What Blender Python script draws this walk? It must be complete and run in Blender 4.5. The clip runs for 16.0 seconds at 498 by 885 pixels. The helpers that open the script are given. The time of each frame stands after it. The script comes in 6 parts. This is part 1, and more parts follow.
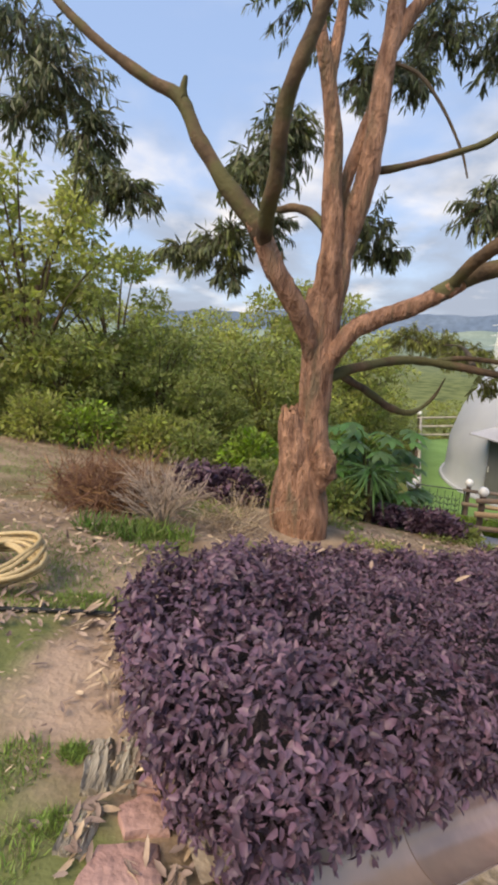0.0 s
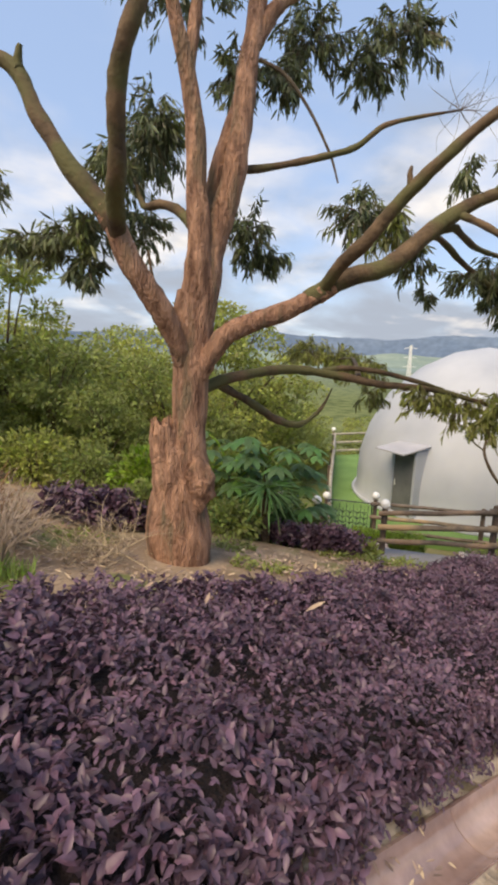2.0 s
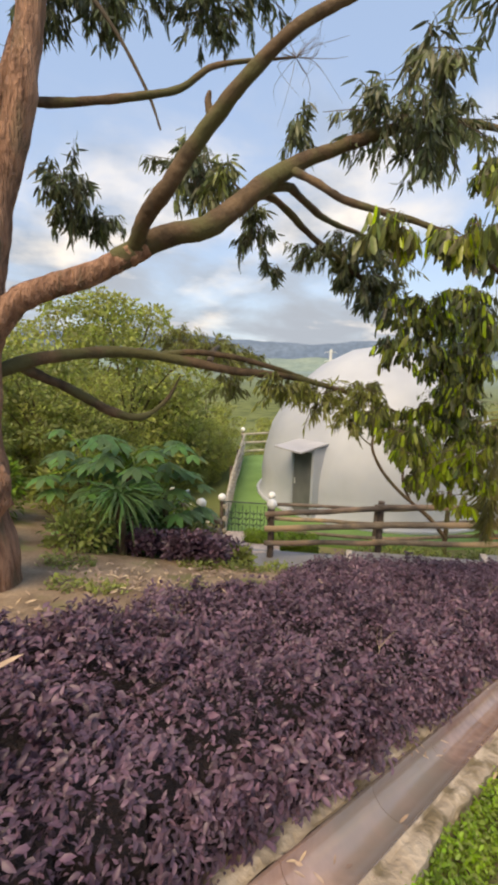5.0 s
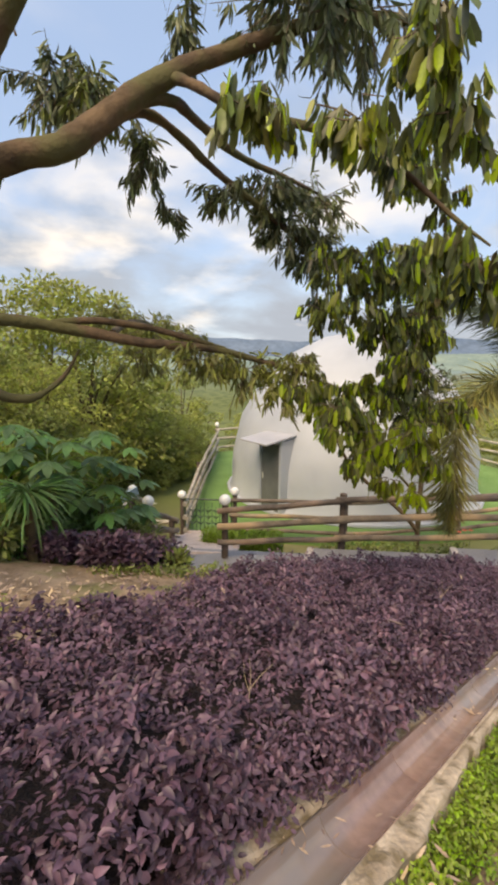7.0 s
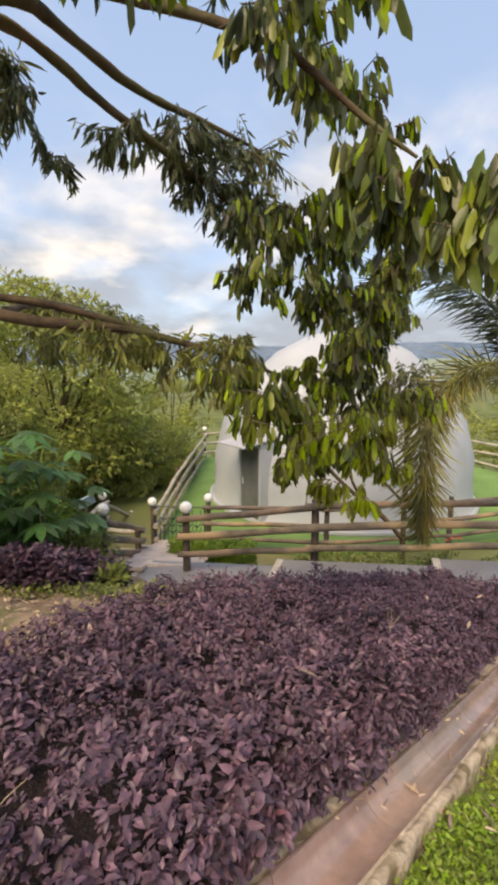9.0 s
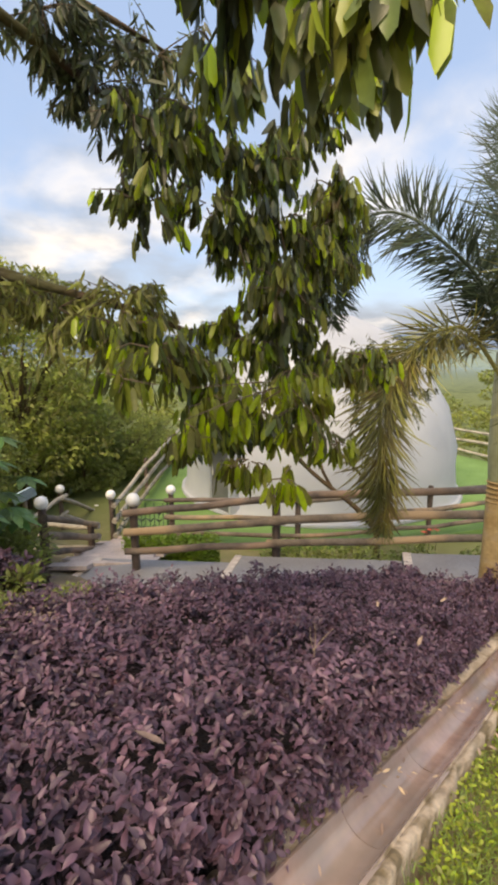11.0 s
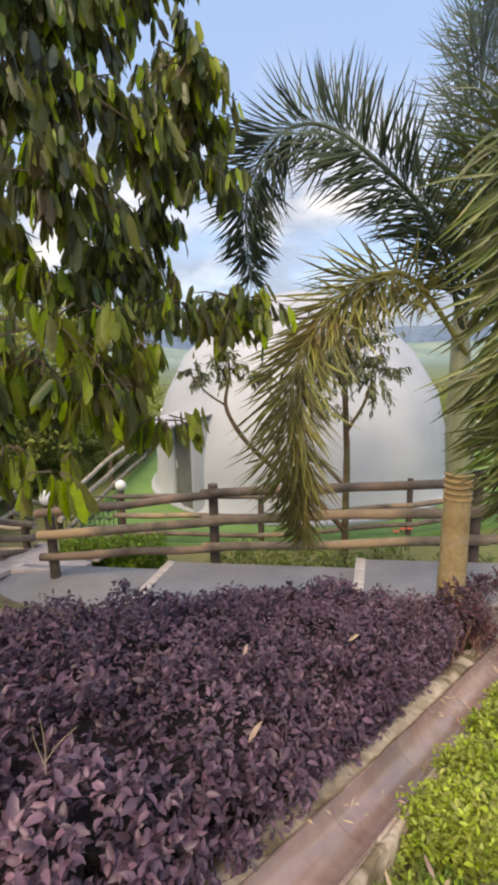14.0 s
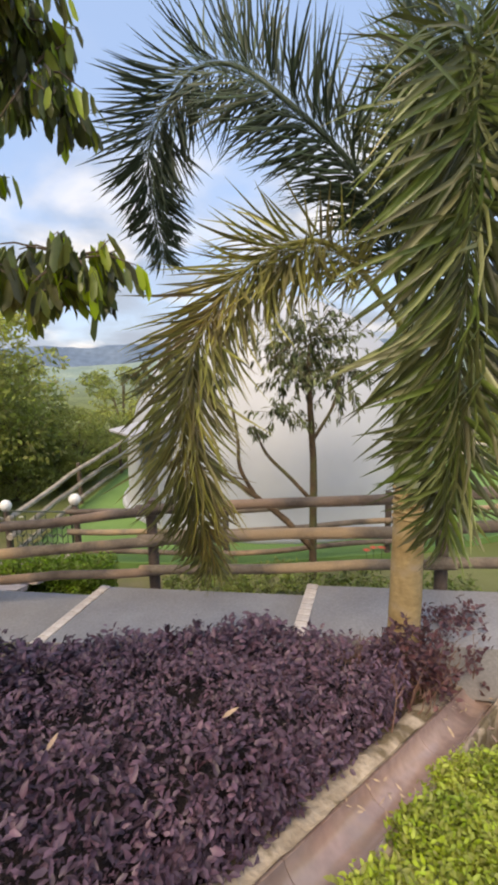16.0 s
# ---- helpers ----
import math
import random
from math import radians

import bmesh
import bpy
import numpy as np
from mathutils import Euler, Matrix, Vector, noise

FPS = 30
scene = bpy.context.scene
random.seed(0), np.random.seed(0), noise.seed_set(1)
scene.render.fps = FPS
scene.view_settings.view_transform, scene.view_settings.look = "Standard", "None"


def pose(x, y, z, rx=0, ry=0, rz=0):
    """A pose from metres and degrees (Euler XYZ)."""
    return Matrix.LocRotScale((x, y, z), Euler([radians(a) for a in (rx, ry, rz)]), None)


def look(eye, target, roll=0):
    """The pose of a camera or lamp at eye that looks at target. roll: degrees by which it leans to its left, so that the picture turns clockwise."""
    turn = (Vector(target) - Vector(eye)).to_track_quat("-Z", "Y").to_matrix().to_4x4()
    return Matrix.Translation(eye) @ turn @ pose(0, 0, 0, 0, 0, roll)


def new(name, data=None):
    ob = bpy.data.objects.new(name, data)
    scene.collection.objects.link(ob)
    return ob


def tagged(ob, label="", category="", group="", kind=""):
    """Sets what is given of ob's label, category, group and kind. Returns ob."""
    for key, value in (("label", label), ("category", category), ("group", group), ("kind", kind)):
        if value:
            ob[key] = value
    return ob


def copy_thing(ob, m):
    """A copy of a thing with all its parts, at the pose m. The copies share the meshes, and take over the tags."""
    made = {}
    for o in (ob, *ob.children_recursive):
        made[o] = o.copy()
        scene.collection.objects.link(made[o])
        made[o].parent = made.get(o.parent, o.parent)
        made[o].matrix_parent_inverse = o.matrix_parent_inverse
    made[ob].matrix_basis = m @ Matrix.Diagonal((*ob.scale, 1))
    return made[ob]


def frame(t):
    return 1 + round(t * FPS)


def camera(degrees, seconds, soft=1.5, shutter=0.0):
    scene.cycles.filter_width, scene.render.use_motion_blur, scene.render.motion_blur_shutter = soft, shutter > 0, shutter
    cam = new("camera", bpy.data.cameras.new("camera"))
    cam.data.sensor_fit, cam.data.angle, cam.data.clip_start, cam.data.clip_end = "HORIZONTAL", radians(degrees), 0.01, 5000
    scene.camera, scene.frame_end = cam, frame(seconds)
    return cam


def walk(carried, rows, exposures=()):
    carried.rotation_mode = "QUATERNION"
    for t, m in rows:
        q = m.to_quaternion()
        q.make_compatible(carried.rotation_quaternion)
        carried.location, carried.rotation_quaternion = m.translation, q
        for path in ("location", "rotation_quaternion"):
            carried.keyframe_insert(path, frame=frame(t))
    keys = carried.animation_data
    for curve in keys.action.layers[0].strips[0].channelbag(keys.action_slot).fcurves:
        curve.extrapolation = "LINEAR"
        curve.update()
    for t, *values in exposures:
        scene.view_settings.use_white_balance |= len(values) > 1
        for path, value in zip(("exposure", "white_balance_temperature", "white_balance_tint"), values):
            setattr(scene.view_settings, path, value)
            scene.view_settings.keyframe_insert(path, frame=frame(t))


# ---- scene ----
cam = camera(56.8, 16.0, soft=3.7)
PATH = [
    (0, (0.403, 0.353, 1.845), (0.386, 2.299, 1.384), 1.2),
    (0.5, (0.53, 0.46, 1.819), (0.569, 2.415, 1.396), 1.4),
    (1, (0.672, 0.571, 1.793), (0.779, 2.527, 1.39), 1.3),
    (1.5, (0.847, 0.644, 1.746), (1.041, 2.597, 1.361), 1.2),
    (2, (0.992, 0.749, 1.707), (1.277, 2.694, 1.34), 1.5),
    (2.5, (1.14, 0.813, 1.692), (1.503, 2.748, 1.342), 2.1),
    (3, (1.286, 0.896, 1.663), (1.716, 2.82, 1.325), 2.7),
    (3.5, (1.438, 0.995, 1.634), (1.919, 2.909, 1.309), 3.1),
    (4, (1.619, 1.047, 1.586), (2.146, 2.948, 1.258), 3.3),
    (4.2, (1.689, 1.076, 1.585), (2.238, 2.97, 1.249), 3.3),
    (6.3, (2.632, 1.521, 1.341), (3.244, 3.393, 0.988), 0.4),
    (6.5, (2.705, 1.573, 1.324), (3.324, 3.44, 0.965), 0.7),
    (7, (2.911, 1.668, 1.269), (3.538, 3.534, 0.918), 0.6),
    (7.5, (3.123, 1.737, 1.241), (3.748, 3.606, 0.902), 0.6),
    (8, (3.312, 1.85, 1.19), (3.937, 3.721, 0.857), 0.5),
    (8.2, (3.401, 1.901, 1.182), (4.025, 3.772, 0.85), 0.3),
    (10.3, (4.184, 2.389, 0.892), (4.792, 4.269, 0.577), -0.1),
    (10.5, (4.251, 2.438, 0.887), (4.872, 4.311, 0.559), -0.1),
    (11, (4.453, 2.55, 0.837), (5.097, 4.411, 0.485), -0.4),
    (11.5, (4.632, 2.701, 0.765), (5.301, 4.55, 0.394), -0.9),
    (12, (4.829, 2.801, 0.726), (5.499, 4.647, 0.349), -1.1),
    (12.5, (5.023, 2.896, 0.683), (5.688, 4.743, 0.302), -1.1),
    (13, (5.211, 2.959, 0.645), (5.851, 4.814, 0.259), -1.0),
    (13.5, (5.403, 3.023, 0.61), (6.029, 4.884, 0.229), -0.9),
    (14, (5.609, 3.106, 0.585), (6.218, 4.973, 0.207), -1.1),
    (14.5, (5.797, 3.172, 0.539), (6.405, 5.039, 0.164), -1.3),
    (15, (6.008, 3.277, 0.505), (6.613, 5.147, 0.136), -1.4),
    (15.5, (6.207, 3.373, 0.457), (6.805, 5.248, 0.103), -1.4),
    (16, (6.392, 3.474, 0.432), (6.997, 5.352, 0.104), -1.3),
]
walk(cam, [(t, look(eye, target, roll)) for t, eye, target, roll in PATH], exposures=[(0, 0.37, 7850, 13), (4, 0.39, 8700, 12), (9, 0.50, 8900, 13), (12, 0.53, 8700, 13), (14.5, 0.53, 8000, 13), (16, 0.51, 8150, 13)])

# ---- world, sun ----
SUN_ELEVATION, SUN_AZIMUTH = 52.0, 222.0
world = bpy.data.worlds.new("world")
scene.world = world
world.use_nodes = True
wn, wl = world.node_tree.nodes, world.node_tree.links
wn.clear()


def wnode(kind, **values):
    n = wn.new(kind)
    for key, v in values.items():
        n.inputs[key].default_value = v
    return n


sky = wn.new("ShaderNodeTexSky")
sky.sky_type, sky.sun_disc = "NISHITA", False
sky.sun_elevation, sky.sun_rotation = radians(SUN_ELEVATION), radians(SUN_AZIMUTH)
sky.air_density, sky.dust_density, sky.ozone_density = 1.0, 0.6, 2.0
coords = wn.new("ShaderNodeTexCoord")
split = wn.new("ShaderNodeSeparateXYZ")
wl.new(coords.outputs["Generated"], split.inputs[0])


def wmath(op, a, b=None):
    n = wn.new("ShaderNodeMath")
    n.operation = op
    for k, v in enumerate((a, b)):
        if v is None:
            continue
        if isinstance(v, (int, float)):
            n.inputs[k].default_value = v
        else:
            wl.new(v, n.inputs[k])
    return n.outputs[0]


up = wmath("ADD", wmath("MAXIMUM", split.outputs[2], 0.0), 0.26)
flat = wn.new("ShaderNodeCombineXYZ")
wl.new(wmath("DIVIDE", split.outputs[0], up), flat.inputs[0])
wl.new(wmath("DIVIDE", split.outputs[1], up), flat.inputs[1])
cloud = wnode("ShaderNodeTexNoise", Scale=1.9, Detail=8.0, Roughness=0.52, Distortion=0.35)
wl.new(flat.outputs[0], cloud.inputs["Vector"])
veil = wnode("ShaderNodeTexNoise", Scale=0.8, Detail=4.0, Roughness=0.5)
wl.new(flat.outputs[0], veil.inputs["Vector"])
low = wn.new("ShaderNodeMapRange")
low.inputs["From Min"].default_value, low.inputs["From Max"].default_value = 0.6, 0.0
low.inputs["To Min"].default_value, low.inputs["To Max"].default_value = 0.0, 0.24
wl.new(split.outputs[2], low.inputs["Value"])
amount = wn.new("ShaderNodeMapRange")
amount.interpolation_type = "SMOOTHSTEP"
amount.inputs["From Min"].default_value, amount.inputs["From Max"].default_value = 0.53, 0.76
wl.new(wmath("ADD", wmath("MULTIPLY", wmath("ADD", cloud.outputs["Fac"], veil.outputs["Fac"]), 0.5), low.outputs[0]), amount.inputs["Value"])
shade = wn.new("ShaderNodeValToRGB")
shade.color_ramp.elements[0].position, shade.color_ramp.elements[0].color = 0.42, (5.2, 5.45, 5.95, 1)
shade.color_ramp.elements[1].position, shade.color_ramp.elements[1].color = 0.62, (2.1, 2.7, 3.8, 1)
deep = wnode("ShaderNodeTexNoise", Scale=2.6, Detail=7.0, Roughness=0.5)
wl.new(flat.outputs[0], deep.inputs["Vector"])
bank = wn.new("ShaderNodeMapRange")
bank.interpolation_type = "SMOOTHSTEP"
bank.inputs["From Min"].default_value, bank.inputs["From Max"].default_value = 0.30, 0.06
bank.inputs["To Min"].default_value, bank.inputs["To Max"].default_value = 0.0, 0.18
wl.new(split.outputs[2], bank.inputs["Value"])
wl.new(wmath("ADD", deep.outputs["Fac"], bank.outputs[0]), shade.inputs["Fac"])
thin = wn.new("ShaderNodeMix")
thin.data_type = "RGBA"
thin.inputs["Factor"].default_value = 0.62
thin.inputs["B"].default_value = (2.2, 3.55, 6.5, 1)
wl.new(sky.outputs[0], thin.inputs["A"])
mix = wn.new("ShaderNodeMix")
mix.data_type = "RGBA"
wl.new(amount.outputs[0], mix.inputs["Factor"])
wl.new(thin.outputs["Result"], mix.inputs["A"])
wl.new(shade.outputs[0], mix.inputs["B"])
ground_glow = wnode("ShaderNodeBackground", Strength=0.15)
wl.new(mix.outputs["Result"], ground_glow.inputs["Color"])
world_out = wn.new("ShaderNodeOutputWorld")
wl.new(ground_glow.outputs[0], world_out.inputs["Surface"])

sun = new("sun", bpy.data.lights.new("sun", "SUN"))
sun.data.energy, sun.data.angle, sun.data.color = 3.3, radians(40), (1.0, 0.90, 0.73)
a, e = radians(SUN_AZIMUTH), radians(SUN_ELEVATION)
sun.matrix_world = look((math.sin(a) * math.cos(e) * 30, math.cos(a) * math.cos(e) * 30, math.sin(e) * 30), (0, 0, 0))

# ---- materials ----
def material(name, dark, light, scale=4.0, rough=0.7, stretch=(1, 1, 1), bump=0.3, fine=40.0, metal=0.0, translucent=0.0,
             island=0.0, third=None, third_scale=1.0, third_limit=0.55, spec=0.5, bump_size=0.02, coat=0.0, other=None, share=0.0):
    """Noise between two colours at two scales, a stain of a third colour, fine relief."""
    m = bpy.data.materials.new(name)
    m.use_nodes = True
    n, l = m.node_tree.nodes, m.node_tree.links
    b = n["Principled BSDF"]
    b.inputs["Roughness"].default_value, b.inputs["Metallic"].default_value = rough, metal
    b.inputs["Specular IOR Level"].default_value = spec
    b.inputs["Coat Weight"].default_value = coat
    tc, mp = n.new("ShaderNodeTexCoord"), n.new("ShaderNodeMapping")
    mp.inputs["Scale"].default_value = stretch
    l.new(tc.outputs["Object"], mp.inputs["Vector"])

    def noise_node(s, detail=5.0):
        t = n.new("ShaderNodeTexNoise")
        t.inputs["Scale"].default_value, t.inputs["Detail"].default_value = s, detail
        l.new(mp.outputs[0], t.inputs["Vector"])
        return t.outputs["Fac"]

    def blend(fac, a, c):
        x = n.new("ShaderNodeMix")
        x.data_type = "RGBA"
        l.new(fac, x.inputs["Factor"])
        for key, v in (("A", a), ("B", c)):
            if isinstance(v, tuple):
                x.inputs[key].default_value = (*v, 1)
            else:
                l.new(v, x.inputs[key])
        return x.outputs["Result"]

    def ramp(fac, lo, hi):
        r = n.new("ShaderNodeMapRange")
        r.inputs["From Min"].default_value, r.inputs["From Max"].default_value = lo, hi
        l.new(fac, r.inputs["Value"])
        return r.outputs[0]

    large, small = noise_node(scale), noise_node(fine, 3.0)
    colour = blend(ramp(large, 0.3, 0.7), dark, light)
    tint = n.new("ShaderNodeMix")
    tint.data_type, tint.blend_type = "RGBA", "OVERLAY"
    tint.inputs["Factor"].default_value = 0.35
    grey = n.new("ShaderNodeCombineColor")
    for k in range(3):
        l.new(small, grey.inputs[k])
    l.new(colour, tint.inputs["A"])
    l.new(grey.outputs[0], tint.inputs["B"])
    colour = tint.outputs["Result"]
    if third:
        colour = blend(ramp(noise_node(third_scale), third_limit, third_limit + 0.12), colour, third)
    if other:
        geo, pick, more = n.new("ShaderNodeNewGeometry"), n.new("ShaderNodeTexWhiteNoise"), n.new("ShaderNodeMath")
        pick.noise_dimensions = "1D"
        l.new(geo.outputs["Random Per Island"], pick.inputs["W"])
        more.operation = "GREATER_THAN"
        l.new(pick.outputs["Value"], more.inputs[0])
        more.inputs[1].default_value = 1.0 - share
        colour = blend(more.outputs[0], colour, other)
    if island:
        g, o = n.new("ShaderNodeNewGeometry"), n.new("ShaderNodeObjectInfo")
        add = n.new("ShaderNodeMath")
        l.new(g.outputs["Random Per Island"], add.inputs[0])
        l.new(o.outputs["Random"], add.inputs[1])
        frac = n.new("ShaderNodeMath")
        frac.operation = "FRACT"
        l.new(add.outputs[0], frac.inputs[0])
        hsv = n.new("ShaderNodeHueSaturation")
        for key, span in (("Value", island), ("Hue", island * 0.05), ("Saturation", island * 0.3)):
            r = n.new("ShaderNodeMapRange")
            mid = 0.5 if key == "Hue" else 1.0
            r.inputs["To Min"].default_value, r.inputs["To Max"].default_value = mid - span, mid + span
            l.new(frac.outputs[0], r.inputs["Value"])
            l.new(r.outputs[0], hsv.inputs[key])
        l.new(colour, hsv.inputs["Color"])
        colour = hsv.outputs["Color"]
    l.new(colour, b.inputs["Base Color"])
    if bump:
        bp = n.new("ShaderNodeBump")
        bp.inputs["Strength"].default_value, bp.inputs["Distance"].default_value = bump, bump_size
        mx = n.new("ShaderNodeMath")
        l.new(large, mx.inputs[0])
        l.new(small, mx.inputs[1])
        l.new(mx.outputs[0], bp.inputs["Height"])
        l.new(bp.outputs[0], b.inputs["Normal"])
    if translucent:
        t, ms = n.new("ShaderNodeBsdfTranslucent"), n.new("ShaderNodeMixShader")
        ms.inputs[0].default_value = translucent
        l.new(colour, t.inputs["Color"])
        l.new(b.outputs[0], ms.inputs[1])
        l.new(t.outputs[0], ms.inputs[2])
        l.new(ms.outputs[0], n["Material Output"].inputs["Surface"])
    return m


HEDGE_LEAF = material("purple_leaf", (0.062, 0.034, 0.056), (0.164, 0.099, 0.141), 2.6, 0.46, bump=0, fine=60, island=0.4, translucent=0.10, spec=0.4, third=(0.17, 0.05, 0.06), third_scale=1.7, third_limit=0.70)
# Near-black, because the shade inside the hedge is put into this colour.
HEDGE_SHADE_CORE = material("hedge_shade_core", (0.014, 0.009, 0.011), (0.035, 0.021, 0.022), 14, 1.0, bump=1.0, fine=60, bump_size=0.05)
RED_LEAF = material("red_leaf", (0.085, 0.035, 0.045), (0.17, 0.085, 0.095), 3, 0.5, bump=0, island=0.4, translucent=0.15)
BARK = material("eucalyptus_bark", (0.15, 0.070, 0.044), (0.60, 0.335, 0.22), 5.5, 0.85, (2.4, 2.4, 0.5), 1.0, 26, third=(0.19, 0.135, 0.085), third_scale=2.2, third_limit=0.55, bump_size=0.07)
LIMB_BARK = material("limb_bark", (0.045, 0.029, 0.017), (0.16, 0.103, 0.060), 5.0, 0.9, bump=0.45, fine=22, third=(0.095, 0.089, 0.036), third_scale=2.3, third_limit=0.46, bump_size=0.035)
TWIG = material("twig", (0.07, 0.05, 0.035), (0.16, 0.12, 0.08), 8, 0.85, bump=0.3)
GUM_LEAF = material("gum_leaf", (0.065, 0.086, 0.044), (0.16, 0.18, 0.08), 2.0, 0.42, bump=0, island=0.45, translucent=0.25, third=(0.17, 0.19, 0.04), third_scale=1.3, third_limit=0.60)
# One leaf in two colourings: bright as if backlit, dark as if in shade.
GUM_LEAF_LIT = material("gum_leaf_lit", (0.12, 0.16, 0.035), (0.36, 0.40, 0.06), 1.6, 0.40, bump=0.05, island=0.6, translucent=0.55, third=(0.21, 0.15, 0.07), third_scale=3.0, third_limit=0.60)
GUM_LEAF_SHADE = material("gum_leaf_shaded", (0.056, 0.074, 0.036), (0.175, 0.20, 0.064), 2.4, 0.32, bump=0.05, island=0.5, translucent=0.42, third=(0.18, 0.13, 0.06), third_scale=3.0, third_limit=0.60, other=(0.35, 0.42, 0.06), share=0.28)
OLIVE_LEAF = material("olive_leaf", (0.14, 0.15, 0.045), (0.32, 0.33, 0.09), 1.6, 0.5, bump=0, island=0.4, translucent=0.3)
WOOD_LEAF = material("wood_leaf", (0.19, 0.235, 0.06), (0.46, 0.48, 0.135), 0.5, 0.6, bump=0, island=0.35, translucent=0.45, third=(0.24, 0.20, 0.07), third_scale=0.35, third_limit=0.58)
DARK_LEAF = material("dark_leaf", (0.15, 0.195, 0.055), (0.33, 0.37, 0.115), 0.8, 0.55, bump=0, island=0.35, translucent=0.4)
BRIGHT_LEAF = material("bright_leaf", (0.12, 0.21, 0.025), (0.28, 0.385, 0.055), 3.0, 0.5, bump=0, island=0.35, translucent=0.3)
GOLD_LEAF = material("golden_leaf", (0.185, 0.255, 0.032), (0.41, 0.455, 0.085), 4.0, 0.5, bump=0, island=0.35, translucent=0.3)
PAPAYA_LEAF = material("papaya_leaf", (0.08, 0.17, 0.05), (0.15, 0.27, 0.08), 3.0, 0.5, bump=0, island=0.3, translucent=0.25)
PALM_LEAF = material("palm_leaf", (0.055, 0.078, 0.024), (0.165, 0.195, 0.06), 2.0, 0.34, bump=0, island=0.45, translucent=0.22, other=(0.30, 0.31, 0.15), share=0.15, third=(0.24, 0.19, 0.06), third_scale=1.1, third_limit=0.60)
PALM_YELLOW = material("palm_leaf_yellowing", (0.15, 0.155, 0.05), (0.40, 0.37, 0.14), 2.0, 0.36, bump=0, island=0.4, translucent=0.26, third=(0.26, 0.19, 0.06), third_scale=1.4, third_limit=0.55)
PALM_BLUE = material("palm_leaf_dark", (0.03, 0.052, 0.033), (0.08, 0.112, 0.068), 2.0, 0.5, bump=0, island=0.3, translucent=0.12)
PALM_TRUNK = material("palm_trunk", (0.34, 0.22, 0.09), (0.52, 0.38, 0.19), 3, 0.75, (1, 1, 1.3), 0.3, 24, third=(0.40, 0.30, 0.22), third_scale=3, third_limit=0.56)
PALM_SHAFT = material("palm_crownshaft", (0.30, 0.33, 0.20), (0.46, 0.47, 0.33), 2, 0.5, (1, 1, 0.6), 0.15, 20)
GRASS = material("grass_blade", (0.10, 0.18, 0.04), (0.25, 0.34, 0.09), 1.2, 0.6, bump=0, island=0.4, translucent=0.25)
DRY = material("dry_stems", (0.20, 0.15, 0.10), (0.42, 0.33, 0.24), 6, 0.9, bump=0.2, island=0.35)
DEAD_TWIG = material("dead_twig", (0.24, 0.18, 0.14), (0.46, 0.37, 0.30), 6, 0.9, bump=0.2)
RUST = material("dead_shrub", (0.14, 0.07, 0.04), (0.28, 0.15, 0.09), 6, 0.9, bump=0.2, island=0.35)
LITTER = material("fallen_leaf", (0.19, 0.125, 0.095), (0.46, 0.345, 0.27), 9, 0.8, bump=0.1, island=0.5)
GUTTER = material("glazed_channel", (0.25, 0.155, 0.135), (0.42, 0.30, 0.27), 3.2, 0.2, bump=0.04, fine=18, coat=0.7, third=(0.23, 0.20, 0.19), third_scale=0.6, third_limit=0.52, island=0.16)
MORTAR = material("sandy_mortar", (0.27, 0.21, 0.155), (0.52, 0.43, 0.34), 5, 0.95, bump=0.5, fine=30, third=(0.17, 0.13, 0.08), third_scale=7, third_limit=0.49, bump_size=0.03)
LOG = material("fence_log", (0.075, 0.058, 0.048), (0.25, 0.195, 0.15), 3, 0.8, bump=0.5, fine=36, third=(0.40, 0.27, 0.17), third_scale=1.0, third_limit=0.52, island=0.2)
POST = material("fence_post", (0.06, 0.045, 0.04), (0.15, 0.11, 0.09), 4, 0.85, bump=0.5, fine=36)
PALE_LOG = material("weathered_log", (0.26, 0.23, 0.19), (0.50, 0.45, 0.38), 4, 0.85, bump=0.4, fine=30)
GLOBE = material("opal_globe", (0.80, 0.80, 0.79), (0.86, 0.86, 0.85), 3, 0.2, bump=0)
IRON = material("dark_green_iron", (0.02, 0.035, 0.025), (0.045, 0.07, 0.05), 8, 0.45, bump=0.1)
CANVAS = material("dome_canvas", (0.555, 0.585, 0.65), (0.62, 0.65, 0.715), 0.9, 0.55, translucent=0.35, bump=0.06, fine=0.7, bump_size=0.05)
AWNING = material("awning_sheet", (0.34, 0.34, 0.37), (0.44, 0.44, 0.47), 2, 0.5, bump=0.1)
DOOR = material("dome_door", (0.10, 0.105, 0.11), (0.16, 0.165, 0.17), 2, 0.5, bump=0.05)
TURF = material("artificial_turf", (0.11, 0.22, 0.055), (0.17, 0.30, 0.09), 1.1, 0.9, bump=0.5, fine=120)
SLAB = material("grey_slab", (0.23, 0.22, 0.225), (0.32, 0.31, 0.315), 1.6, 0.6, bump=0.15, fine=50, third=(0.25, 0.24, 0.24), third_scale=2.5, third_limit=0.60)
EDGE_TILE = material("pale_edge_tile", (0.55, 0.46, 0.40), (0.72, 0.64, 0.57), 5, 0.6, bump=0.1, island=0.1)
PAVER = material("pink_paver", (0.48, 0.38, 0.345), (0.60, 0.50, 0.46), 5, 0.8, bump=0.3, island=0.12)
RED_STONE = material("red_flagstone", (0.33, 0.18, 0.155), (0.50, 0.32, 0.28), 4, 0.85, bump=0.6, fine=30)
OLD_WOOD = material("rotten_wood", (0.20, 0.165, 0.125), (0.50, 0.45, 0.37), 6, 0.9, (6, 0.6, 3), 1.0, 20, bump_size=0.03)
HOSE = material("yellow_hose", (0.36, 0.26, 0.12), (0.52, 0.40, 0.22), 4, 0.5, bump=0.1)
